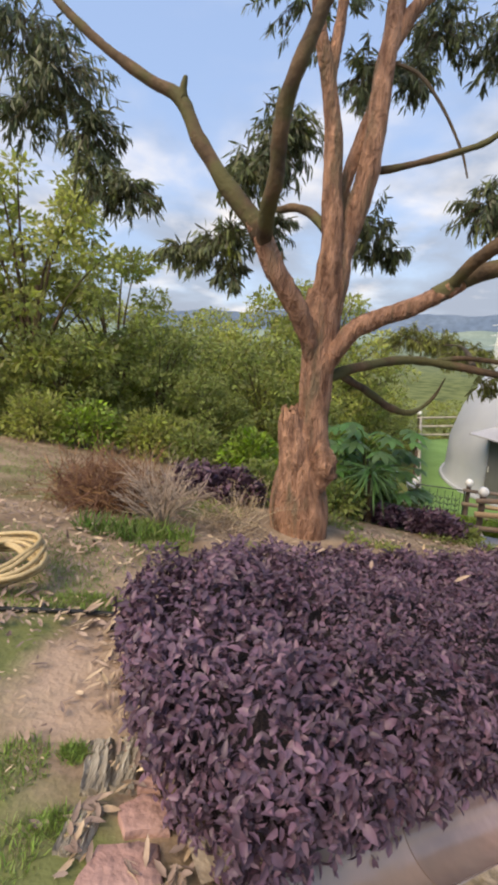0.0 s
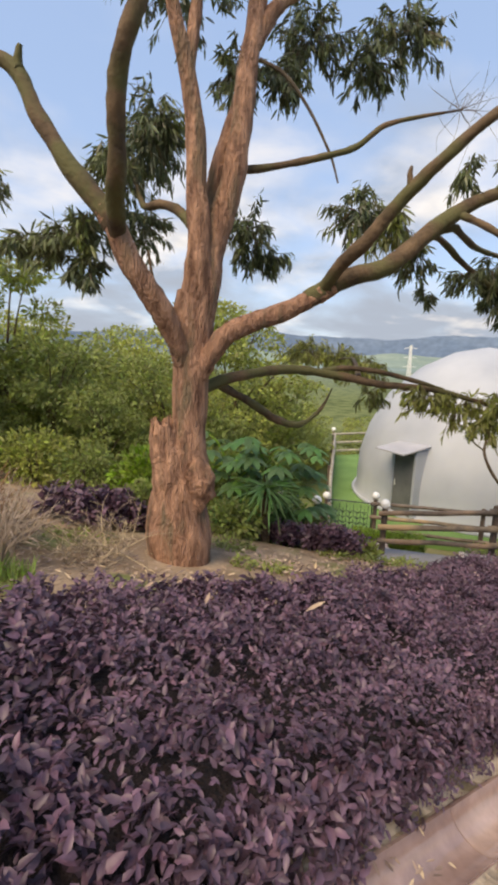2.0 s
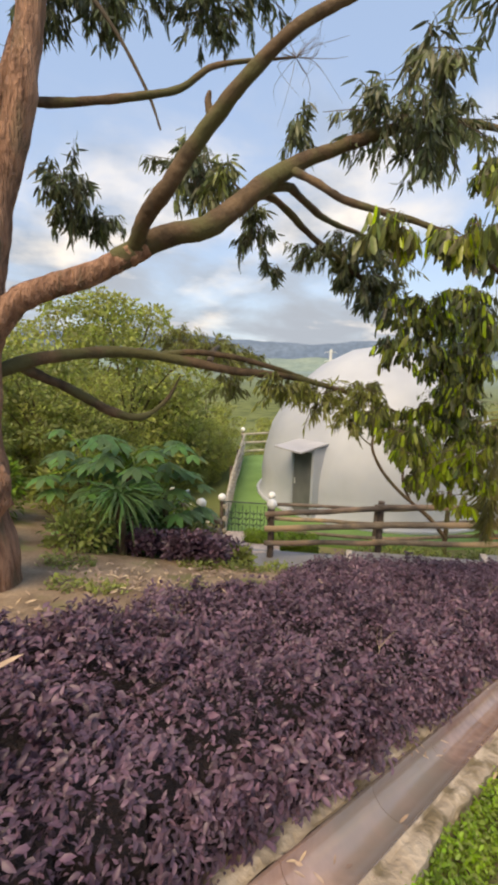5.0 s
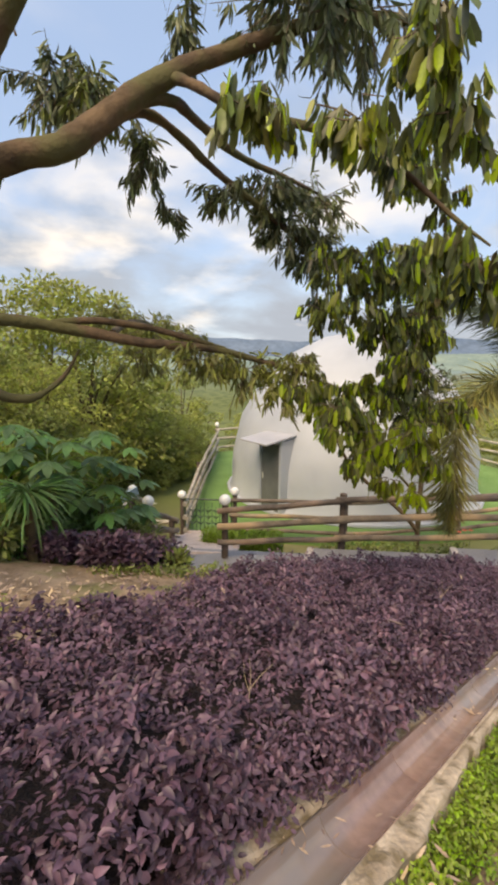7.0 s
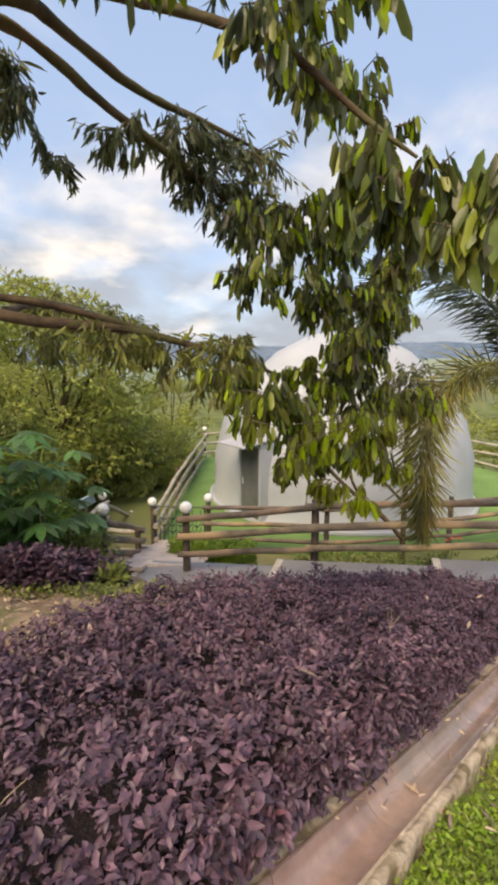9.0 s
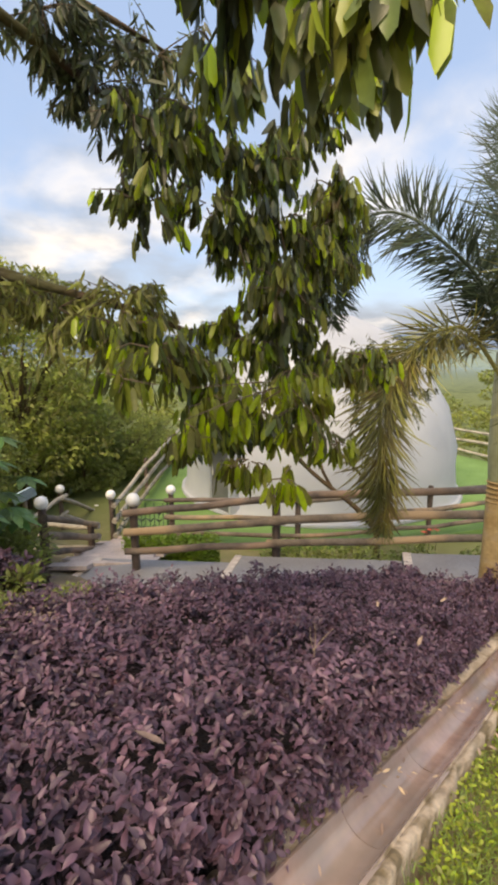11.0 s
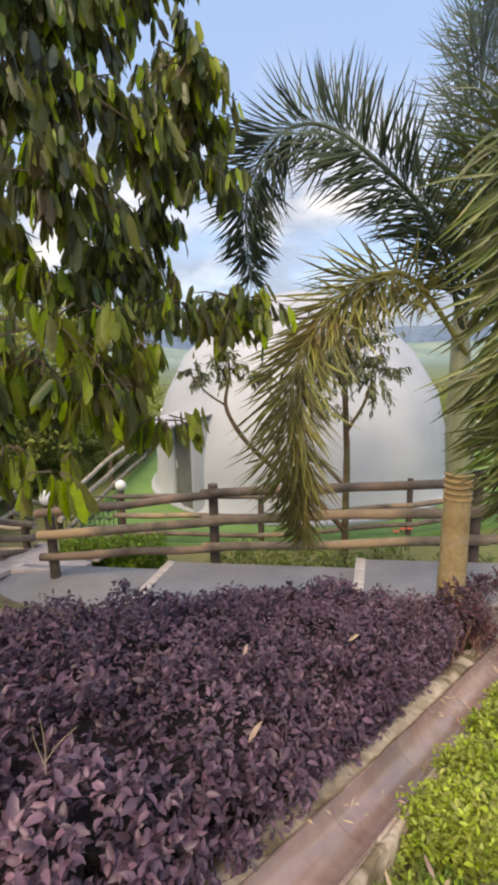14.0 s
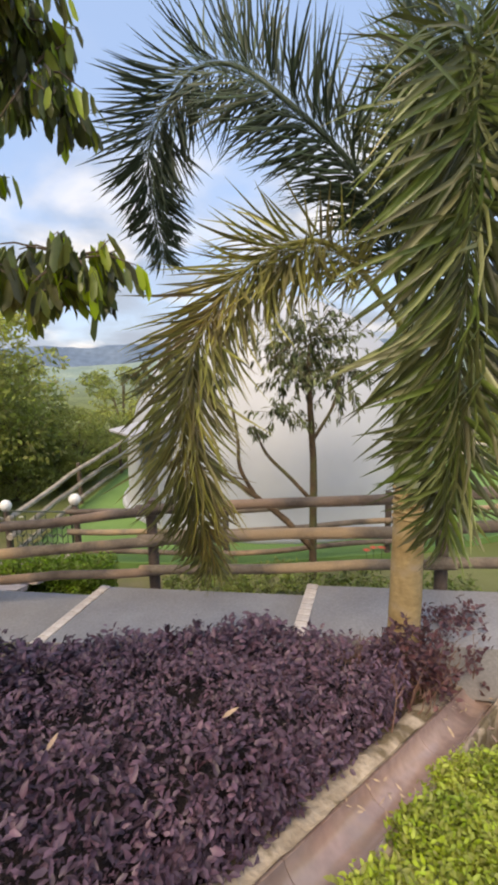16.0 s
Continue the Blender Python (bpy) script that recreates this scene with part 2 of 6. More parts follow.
PIPE = material("black_pipe", (0.012, 0.012, 0.013), (0.03, 0.03, 0.03), 6, 0.6, bump=0.1)
SIGN_BLUE = material("sign_board", (0.30, 0.45, 0.55), (0.55, 0.66, 0.70), 4, 0.5, bump=0.05)
RED_STEM = material("reddish_stem", (0.13, 0.07, 0.055), (0.30, 0.17, 0.13), 9, 0.8, bump=0.1)
DARK_STALK = material("green_stalk", (0.05, 0.08, 0.03), (0.09, 0.13, 0.04), 9, 0.7, bump=0)
RED_FLOWER = material("red_flower", (0.55, 0.08, 0.04), (0.7, 0.15, 0.08), 8, 0.6, bump=0)
# Distance haze is mixed into these base colours, bluer for the farther range.
HAZED_MOUNTAIN = material("hazed_blue_mountain", (0.10, 0.145, 0.215), (0.145, 0.195, 0.265), 0.004, 1.0, bump=0, fine=0.02, spec=0.0)
HAZED_HILL = material("hazed_green_hill", (0.17, 0.235, 0.22), (0.25, 0.31, 0.26), 0.006, 1.0, bump=0, fine=0.05, spec=0.0)


def ground_material():
    m = material("soil_and_grass", (0.165, 0.115, 0.08), (0.38, 0.285, 0.205), 2.2, 0.95, bump=0.45, fine=35, third=(0.16, 0.175, 0.07), third_scale=1.3, third_limit=0.545, bump_size=0.02)
    n, l = m.node_tree.nodes, m.node_tree.links
    b = n["Principled BSDF"]
    b.inputs["Specular IOR Level"].default_value = 0.1
    near = b.inputs["Base Color"].links[0].from_socket
    tc, ln = n.new("ShaderNodeTexCoord"), n.new("ShaderNodeVectorMath")
    ln.operation = "LENGTH"
    l.new(tc.outputs["Object"], ln.inputs[0])
    fields = n.new("ShaderNodeTexVoronoi")
    fields.inputs["Scale"].default_value = 0.011
    l.new(tc.outputs["Object"], fields.inputs["Vector"])
    sep = n.new("ShaderNodeSeparateColor")
    l.new(fields.outputs["Color"], sep.inputs[0])
    scrub = n.new("ShaderNodeTexNoise")
    scrub.inputs["Scale"].default_value, scrub.inputs["Detail"].default_value = 0.09, 8.0
    l.new(tc.outputs["Object"], scrub.inputs["Vector"])
    ramp = n.new("ShaderNodeValToRGB")
    ramp.color_ramp.elements[0].position, ramp.color_ramp.elements[0].color = 0.38, (0.06, 0.082, 0.03, 1)
    ramp.color_ramp.elements[1].position, ramp.color_ramp.elements[1].color = 0.62, (0.155, 0.18, 0.07, 1)
    avg = n.new("ShaderNodeMath")
    avg.operation = "MULTIPLY_ADD"
    l.new(sep.outputs[0], avg.inputs[0])
    avg.inputs[1].default_value = 0.18
    l.new(scrub.outputs["Fac"], avg.inputs[2])
    l.new(avg.outputs[0], ramp.inputs["Fac"])
    # Scrub from 9 m; past 500 m a grey-green blend paints in distance haze.
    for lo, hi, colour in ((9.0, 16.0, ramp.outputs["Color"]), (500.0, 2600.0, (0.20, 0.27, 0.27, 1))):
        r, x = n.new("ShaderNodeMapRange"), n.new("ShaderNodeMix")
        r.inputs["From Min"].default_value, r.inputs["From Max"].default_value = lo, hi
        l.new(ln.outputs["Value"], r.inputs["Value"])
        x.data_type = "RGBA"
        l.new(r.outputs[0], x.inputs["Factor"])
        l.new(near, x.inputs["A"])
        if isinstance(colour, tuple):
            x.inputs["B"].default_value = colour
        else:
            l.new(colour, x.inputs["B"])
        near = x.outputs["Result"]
    # pale pinkish dirt where feet have worn the yard bare
    worn, hit = n.new("ShaderNodeVectorMath"), n.new("ShaderNodeMapRange")
    worn.operation = "DISTANCE"
    warp, shift = n.new("ShaderNodeTexNoise"), n.new("ShaderNodeVectorMath")
    warp.inputs["Scale"].default_value = 3.0
    shift.operation = "MULTIPLY_ADD"
    l.new(tc.outputs["Object"], warp.inputs["Vector"])
    l.new(warp.outputs["Color"], shift.inputs[0])
    shift.inputs[1].default_value = (0.7, 0.7, 0.0)
    squeeze = n.new("ShaderNodeMapping")
    squeeze.inputs["Scale"].default_value = (1.5, 0.75, 0.0)
    l.new(tc.outputs["Object"], squeeze.inputs["Vector"])
    l.new(squeeze.outputs[0], shift.inputs[2])
    l.new(shift.outputs[0], worn.inputs[0])
    worn.inputs[1].default_value = (-0.27 * 1.5 + 0.35, 1.98 * 0.75 + 0.35, 0.0)
    hit.inputs["From Min"].default_value, hit.inputs["From Max"].default_value = 0.46, 0.22
    hit.inputs["To Max"].default_value = 0.8
    l.new(worn.outputs["Value"], hit.inputs["Value"])
    dirt = n.new("ShaderNodeMix")
    dirt.data_type = "RGBA"
    l.new(hit.outputs[0], dirt.inputs["Factor"])
    l.new(near, dirt.inputs["A"])
    dirt.inputs["B"].default_value = (0.46, 0.335, 0.26, 1)
    near = dirt.outputs["Result"]
    l.new(near, b.inputs["Base Color"])
    return m


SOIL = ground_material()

# ---- mesh tools ----
rng = np.random.default_rng(7)


class Shape:
    """Vertices and faces of one mesh."""

    def __init__(self):
        self.v, self.f = [], []

    def add(self, verts, faces):
        k = len(self.v)
        self.v.extend(map(tuple, verts))
        self.f.extend(tuple(i + k for i in face) for face in faces)
        return self

    def box(self, centre, size, turn=None, taper=1.0):
        pts = []
        for z in (-0.5, 0.5):
            s = taper if z > 0 else 1.0
            for x, y in ((-0.5, -0.5), (0.5, -0.5), (0.5, 0.5), (-0.5, 0.5)):
                p = Vector((x * size[0] * s, y * size[1] * s, z * size[2]))
                pts.append((turn @ p if turn else p) + Vector(centre))
        return self.add(pts, [(3, 2, 1, 0), (4, 5, 6, 7), (0, 1, 5, 4), (1, 2, 6, 5), (2, 3, 7, 6), (3, 0, 4, 7)])

    def tube(self, points, radii, n=10, sub=4, rough=0.0, close=True):
        pts, rad = smooth_line(points, radii, sub)
        rings, side = [], None
        for i, p in enumerate(pts):
            d = Vector(pts[min(i + 1, len(pts) - 1)] - pts[max(i - 1, 0)]).normalized()
            if side is None:
                side = d.orthogonal().normalized()
            side = (side - d * side.dot(d)).normalized()
            other = d.cross(side)
            ring = []
            for k in range(n):
                w = 2 * math.pi * k / n
                out = side * math.cos(w) + other * math.sin(w)
                r = rad[i]
                if rough:
                    q = Vector(p) + out * r
                    r *= 1 + rough * noise.noise(q * (0.35 / max(rad[0], 0.02))) + rough * 0.6 * noise.noise(q * (1.1 / max(rad[0], 0.02)))
                ring.append(Vector(p) + out * r)
            rings.append(ring)
        faces = []
        for i in range(len(rings) - 1):
            for k in range(n):
                faces.append((i * n + k, i * n + (k + 1) % n, (i + 1) * n + (k + 1) % n, (i + 1) * n + k))
        if close:
            faces += [tuple(range(n - 1, -1, -1)), tuple((len(rings) - 1) * n + k for k in range(n))]
        return self.add([q for ring in rings for q in ring], faces)

    def ball(self, centre, r, n=14, m=9, squash=1.0):
        v, f = [], []
        for i in range(m + 1):
            a = math.pi * i / m
            for k in range(n):
                w = 2 * math.pi * k / n
                v.append((centre[0] + r * math.sin(a) * math.cos(w), centre[1] + r * math.sin(a) * math.sin(w), centre[2] + r * squash * math.cos(a)))
        for i in range(m):
            for k in range(n):
                f.append(((i + 1) * n + k, (i + 1) * n + (k + 1) % n, i * n + (k + 1) % n, i * n + k))
        return self.add(v, f)

    def mesh(self, name, smooth=True):
        me = bpy.data.meshes.new(name)
        me.from_pydata([tuple(p) for p in self.v], [], self.f)
        if smooth:
            me.polygons.foreach_set("use_smooth", [True] * len(me.polygons))
        me.update()
        if smooth:
            me.set_sharp_from_angle(angle=radians(55))
        return me


def smooth_line(points, radii, sub):
    p = [np.array(q, float) for q in points]
    p = [2 * p[0] - p[1]] + p + [2 * p[-1] - p[-2]]
    out, rad = [], []
    for i in range(1, len(p) - 2):
        for k in range(sub):
            t = k / sub
            a, b, c, d = p[i - 1], p[i], p[i + 1], p[i + 2]
            out.append(0.5 * (2 * b + (c - a) * t + (2 * a - 5 * b + 4 * c - d) * t * t + (3 * b - a - 3 * c + d) * t ** 3))
            rad.append(radii[i - 1] * (1 - t) + radii[i] * t)
    return out + [p[-2]], rad + [radii[-1]]


def triangles(name, verts, tris):
    """A mesh from arrays of vertices and triangles."""
    me = bpy.data.meshes.new(name)
    tris = np.asarray(tris, np.int32)
    me.vertices.add(len(verts))
    me.vertices.foreach_set("co", np.asarray(verts, np.float32).ravel())
    me.loops.add(tris.size)
    me.loops.foreach_set("vertex_index", tris.ravel())
    me.polygons.add(len(tris))
    me.polygons.foreach_set("loop_start", np.arange(0, tris.size, 3, dtype=np.int32))
    me.polygons.foreach_set("use_smooth", np.ones(len(tris), bool))
    me.update(calc_edges=True)
    return me


def unit(a):
    return a / np.maximum(np.linalg.norm(a, axis=-1, keepdims=True), 1e-9)


def leaf_mesh(name, base, way, normal, length, width, fold=0.18, droop=0.18, simple=False, broad=False):
    """Many leaves: pointed blades folded along the midrib, the tip bent back. simple: two triangles each."""
    base, way = np.asarray(base, float), unit(np.asarray(way, float))
    length, width = np.asarray(length, float)[:, None], np.asarray(width, float)[:, None]
    side = unit(np.cross(way, normal))
    nrm = np.cross(side, way)
    if simple:
        mid = base + way * length * 0.5
        v = np.stack([base, mid - side * width / 2, base + way * length - nrm * droop * length, mid + side * width / 2], 1)
        t = np.array([(0, 3, 1), (3, 2, 1)])
    else:
        m1, m2 = base + way * length * (0.22 if broad else 0.3), base + way * length * (0.78 if broad else 0.68) - nrm * droop * 0.35 * length
        w1, w2, up = side * width * 0.46, side * width * (0.38 if not broad else 0.46), nrm * fold * width
        v = np.stack([base, m1 - w1 + up, m1, m1 + w1 + up, m2 - w2 + up, m2, m2 + w2 + up, base + way * length - nrm * droop * length], 1)
        t = np.array([(0, 2, 1), (0, 3, 2), (1, 2, 5), (1, 5, 4), (2, 3, 6), (2, 6, 5), (4, 5, 7), (5, 6, 7)])
    k = v.shape[1]
    tris = (t[None] + (np.arange(len(base)) * k)[:, None, None]).reshape(-1, 3)
    return triangles(name, v.reshape(-1, 3), tris)


def placed(name, data, mat, parent=None, label="", category="", group="", kind=""):
    me = data.mesh(name) if isinstance(data, Shape) else data
    if mat and not me.materials:
        me.materials.append(mat)
    ob = new(name, me)
    if parent:
        ob.parent = parent
    return tagged(ob, label, category, group, kind)


def part(name, data, mat, parent, label=""):
    return placed(name, data, mat, parent, label)


def thing(name, at, label, category, group="", kind=""):
    ob = new(name)
    ob.location = at
    ob.empty_display_size = 0.1
    return tagged(ob, label, category, group, kind)


def rand_dirs(n, lean=(0, 0, 0), spread=1.0):
    return unit(rng.normal(size=(n, 3)) * spread + np.asarray(lean))


def ease(t):
    t = np.clip(t, 0, 1)
    return t * t * (3 - 2 * t)

# ---- ground ----
DOME = (10.8, 14.7)
LAWN_Z = -2.8


def channel_y(x):
    """The hedge-side rim of the drain channel."""
    return 1.06 + 0.5147 * x + 0.00357 * x * x


def ground_z(x, y):
    x, y = np.asarray(x, float), np.asarray(y, float)
    line = channel_y(np.clip(x, -3, 11))
    yy = np.maximum(y, line)
    xx = np.clip(x, -30, 30)
    z = 0.731 - 0.184 * xx - 0.174 * np.minimum(yy, 30) + 0.05 * np.clip(line - y, 0, 12)
    z = z - 0.55 * ease((y - 6.4) / 2.3) * ease((x - 1) / 1.5)
    r = np.hypot(x - 3, y - 4)
    ahead = ((y - 4) * 0.85 + (x - 3) * 0.3) / np.maximum(r, 0.1)
    w = ease((r - 7.5) / 7) * ease((ahead + 0.1) / 0.5)
    fall = -2.6 - 0.20 * np.clip(r - 9, 0, 60) - 0.11 * np.clip(r - 69, 0, 260)
    z = z * (1 - w) + fall * w
    plateau = ease((r - 12) / 20) * (1 - ease((ahead + 0.1) / 0.5))
    z = z * (1 - plateau) + (1.5 - 0.02 * np.clip(r, 0, 2000) * 0.5) * plateau
    lawn = ease(1 - (np.hypot(x - DOME[0], y - DOME[1]) - 6.8) / 1.6)
    return z * (1 - lawn) + np.minimum(z, LAWN_Z - 0.12) * lawn * (z > LAWN_Z) + (LAWN_Z - 0.12) * lawn * (z <= LAWN_Z)


def bed_dip(x, y):
    """The trench under the drain channel."""
    off = (channel_y(x) - y) * 0.88
    return 0.17 * ease(1 - (np.abs(off - 0.14) - 0.22) / 0.16) * ease((x - 0.3) / 0.25) * (x < 9.4)


def gz(x, y):
    return float(ground_z(x, y))


def build_ground():
    radii = np.concatenate([[0.0], 0.12 * 1.032 ** np.arange(0, 345)])
    radii = radii[radii < 4900]
    n = 300
    a = np.linspace(0, 2 * math.pi, n, endpoint=False)
    x = 4 + radii[1:, None] * np.cos(a)
    y = 4 + radii[1:, None] * np.sin(a)
    z = ground_z(x, y) - bed_dip(x, y)
    bumps = np.array([[noise.noise((px * 1.3, py * 1.3, 0)) * 0.02 + noise.noise((px * 0.05, py * 0.05, 3)) * min(1.2, max(0, (math.hypot(px - 4, py - 4) - 14) * 0.03)) for px, py in zip(rx, ry)] for rx, ry in zip(x, y)])
    z = z + bumps
    v = np.concatenate([[[4, 4, gz(4, 4)]], np.stack([x, y, z], -1).reshape(-1, 3)])
    t = [(0, 1 + k, 1 + (k + 1) % n) for k in range(n)]
    rows = len(radii) - 1
    i, k = np.meshgrid(np.arange(rows - 1), np.arange(n), indexing="ij")
    p, q = 1 + i * n + k, 1 + i * n + (k + 1) % n
    quads = np.concatenate([np.stack([p, p + n, q], -1).reshape(-1, 3), np.stack([q, p + n, q + n], -1).reshape(-1, 3)])
    me = triangles("ground", v, np.concatenate([np.array(t), quads]))
    placed("ground", me, SOIL, None, "brown soil with dry grass, falling to a green valley painted hazy far out", "ground", kind="structure")


build_ground()


def ridge(name, dist, heights, mat, label, seed, depth=500, a0=20, a1=165, foot=-60):
    """A far range: a folded slope whose crest wanders between two heights."""
    v, f = [], []
    steps, rows = 150, 7
    for i in range(steps + 1):
        a = radians(a1 + (a0 - a1) * i / steps)
        crest = heights[0] + (heights[1] - heights[0]) * (0.5 + 0.55 * noise.noise((i * 0.045 + seed, 0, 0)) + 0.22 * noise.noise((i * 0.17, seed, 0)) + 0.07 * noise.noise((i * 0.6, seed, 1)))
        for k in range(rows + 1):
            s = k / rows
            d = dist - depth * (1 - s) + 90 * noise.noise((i * 0.2, k * 0.5, seed)) * (1 - s)
            z = foot + (crest - foot) * (s ** 1.3) + (1 - s) * s * 30 * noise.noise((i * 0.3, k * 0.7, seed + 5))
            v.append((4 + d * math.cos(a), 4 + d * math.sin(a), z))
    for i in range(steps):
        for k in range(rows):
            p = i * (rows + 1) + k
            f.append((p, p + rows + 1, p + rows + 2, p + 1))
    placed(name, Shape().add(v, f), mat, None, label, "mountains", kind="structure")


ridge("backdrop_mountains", 4300, (90, 300), HAZED_MOUNTAIN, "distant mountain range beyond the valley, haze painted in as blue", 3.3)
ridge("backdrop_hills", 3100, (-30, 100), HAZED_HILL, "low green hills across the valley with haze in their colour", 9.1, 700)


# ---- lawn, slabs, path ----
def build_lawn():
    s = Shape()
    ring = [(4.85, 11.95), (5.88, 11.45), (8.22, 10.42), (10.95, 9.88), (13.6, 9.85), (16.2, 10.95), (17.9, 14.2), (17.4, 18.2), (15.0, 21.0), (11.5, 21.9), (8.0, 21.35), (6.9, 18.2), (5.8, 15.1)]
    m = len(ring)
    v = [(x, y, LAWN_Z) for x, y in ring] + [(x, y, LAWN_Z - 0.6) for x, y in ring]
    f = [tuple(range(m))] + [(k, k + m, (k + 1) % m + m, (k + 1) % m) for k in range(m)]
    s.add(v, f)
    placed("lawn", s, TURF, None, "bright green artificial turf round the dome", "lawn", kind="structure")


build_lawn()


def build_slabs():
    """Long sloping treads beside the fence, each with a pale tiled nosing."""
    d = Vector((0.831, -0.557, 0))
    n = Vector((-0.557, -0.831, 0))
    first = Vector((6.28, 8.45, -1.905))
    root = thing("stepped_path", (first + n * 0.6).to_tuple(), "grey paved path in long shallow steps with pale edges", "path", kind="structure")
    root.location = (0, 0, 0)
    for i in range(-1, 3):
        broad = (1.25, 1.25, 0.85, 0.55)[i + 1]
        a = first + d * 2.245 * i + Vector((0, 0, 0.275 * i))
        b = a + d * 2.245 + Vector((0, 0, 0.17))
        s = Shape()
        c = [a, b, b + n * broad, a + n * broad]
        c = [Vector(q) - n * (0.0) for q in c]
        s.add([q for q in c] + [q - Vector((0, 0, 0.4)) for q in c], [(0, 3, 2, 1), (4, 5, 6, 7), (0, 1, 5, 4), (1, 2, 6, 5), (2, 3, 7, 6), (3, 0, 4, 7)])
        slab = placed("slab", s, SLAB, root)
        slab.data.polygons.foreach_set("use_smooth", [False] * 6)
        for k in range(9):
            p = a + n * (broad * (k + 0.5) / 9) + d * 0.05 + Vector((0, 0, 0.008))
            t = Shape().box((0, 0, 0), (0.10, broad / 9 - 0.006, 0.02))
            o = placed("edge_tile", t, EDGE_TILE, root)
            o.matrix_basis = Matrix.Translation(p) @ Matrix.Rotation(math.atan2(d.y, d.x), 4, "Z")


build_slabs()


def build_gate_path():
    """Pavers that lead down between the rails to the iron gate."""
    root = thing("paved_walk", (0, 0, 0), "pinkish paved walk leading down to the gate", "path", kind="structure")
    a, b = Vector((4.1, 8.6, -1.96)), Vector((5.4, 12.0, -2.79))
    d = (b - a).normalized()
    side = Vector((d.y, -d.x, 0)).normalized()
    nrm = side.cross(d)
    for i in range(1, 15):
        for k in range(-2 if i > 8 else 0, 5):
            off = 0.12 if i % 2 else 0
            p = a + d * (0.245 * i) + side * (0.3 * k - 0.62 + off)
            if p.y < 9.25 or p.x < 3.82 + (p.y - 9.5) * 0.43:
                continue
            s = Shape().box((0, 0, 0), (0.297, 0.243, 0.06))
            o = placed("paver", s, PAVER, root)
            m = Matrix((side, d, nrm)).transposed().to_4x4()
            o.matrix_basis = Matrix.Translation(p + nrm * rng.uniform(-0.004, 0.004)) @ m


build_gate_path()

# ---- drain channel ----
def channel_dir(x):
    s = 0.5147 + 0.00714 * x
    return Vector((1, s, 0)).normalized()


def build_channel():
    root = thing("drain_channel", (0, 0, 0), "glazed reddish half-round drain channel set in sandy mortar", "drain", kind="structure")
    x, k = 0.36, 0
    while x < 9.0:
        x1 = x + 0.62 * channel_dir(x).x
        v, f, steps, ns = [], [], 5, 17
        for shell in range(2):
            for i in range(steps + 1):
                xx = x + (x1 - x) * (0.003 + 0.994 * i / steps)
                d = channel_dir(xx)
                out = Vector((d.y, -d.x, 0))
                p = Vector((xx, channel_y(xx), 0)) + out * 0.106
                p.z = gz(xx, channel_y(xx)) + 0.04
                for j in range(ns):
                    a = math.pi * (0.05 + 0.90 * j / (ns - 1))
                    r = 0.102 + 0.016 * shell
                    v.append(p - out * r * math.cos(a) - Vector((0, 0, r * 0.95 * math.sin(a))))
        m = (steps + 1) * ns
        for shell in range(2):
            for i in range(steps):
                for j in range(ns - 1):
                    q = shell * m + i * ns + j
                    f.append((q, q + 1, q + ns + 1, q + ns) if shell else (q, q + ns, q + ns + 1, q + 1))
        for i in range(steps):
            for j in (0, ns - 1):
                q = [i * ns + j, i * ns + j + ns, m + i * ns + j + ns, m + i * ns + j]
                k0 = len(v)
                v += [v[c] for c in q]
                f.append((k0, k0 + 1, k0 + 2, k0 + 3) if j == 0 else (k0 + 3, k0 + 2, k0 + 1, k0))
        for i in (0, steps):
            k0 = len(v)
            v += [v[i * ns + j] for j in range(ns)] + [v[m + i * ns + j] for j in range(ns)]
            for j in range(ns - 1):
                f.append((k0 + j, k0 + j + 1, k0 + ns + j + 1, k0 + ns + j))
        placed("channel_piece", Shape().add(v, f), GUTTER, root)
        x, k = x1, k + 1
    for name, lo, hi, rise in (("mortar_bed", -0.14, -0.0, 0.044), ("mortar_verge", 0.212, 0.315, 0.034)):
        v, f, cols = [], [], 9
        xs = np.arange(0.3, 9.1, 0.05)
        for xx in xs:
            d = channel_dir(xx)
            out = Vector((d.y, -d.x, 0))
            for j in range(cols):
                u = j / (cols - 1)
                wide = hi if lo < 0 else hi - 0.05 * ease((xx - 4.0) / 1.2)
                ragged = 0.05 * noise.noise((xx * 3, lo, 2)) + 0.03 * noise.noise((xx * 11, lo, 4))
                s = lo + (wide - lo) * u + (ragged * (1 - u) if lo < 0 else ragged * u * 0.9)
                p = Vector((xx, channel_y(xx), 0)) + out * s
                edge = math.sin(math.pi * min(1, max(0, u * 1.0))) ** 0.4 if 0 < u < 1 else 0
                inner = u if lo < 0 else 1 - u
                z = rise * max(edge, 0.9 * (inner > 0.99)) + 0.012 * noise.noise((p.x * 7, p.y * 7, 1)) + 0.005 * noise.noise((p.x * 28, p.y * 28, 1))
                z = z if 0.01 < (1 - inner) < 0.99 or inner > 0.99 else -0.2
                v.append((p.x, p.y, gz(xx, channel_y(xx)) + z))
        for i in range(len(xs) - 1):
            for j in range(cols - 1):
                q = i * cols + j
                f.append((q, q + 1, q + cols + 1, q + cols))
        placed(name, Shape().add(v, f), MORTAR, root)


build_channel()

# ---- purple hedge ----
HEDGE_RIM = [(0.12, 1.42), (-0.08, 1.9), (-0.18, 2.25), (-0.06, 2.7), (0.4, 3.15), (1.0, 3.45), (1.6, 3.65), (2.4, 4.2), (3.25, 4.6), (3.9, 5.4), (4.6, 5.75), (5.2, 5.98), (6.0, 6.05), (6.8, 6.2), (7.4, 6.3), (7.8, 6.1), (8.05, 5.7)]


def hedge_top(x, y):
    return 1.181 - 0.1844 * x - 0.1736 * y


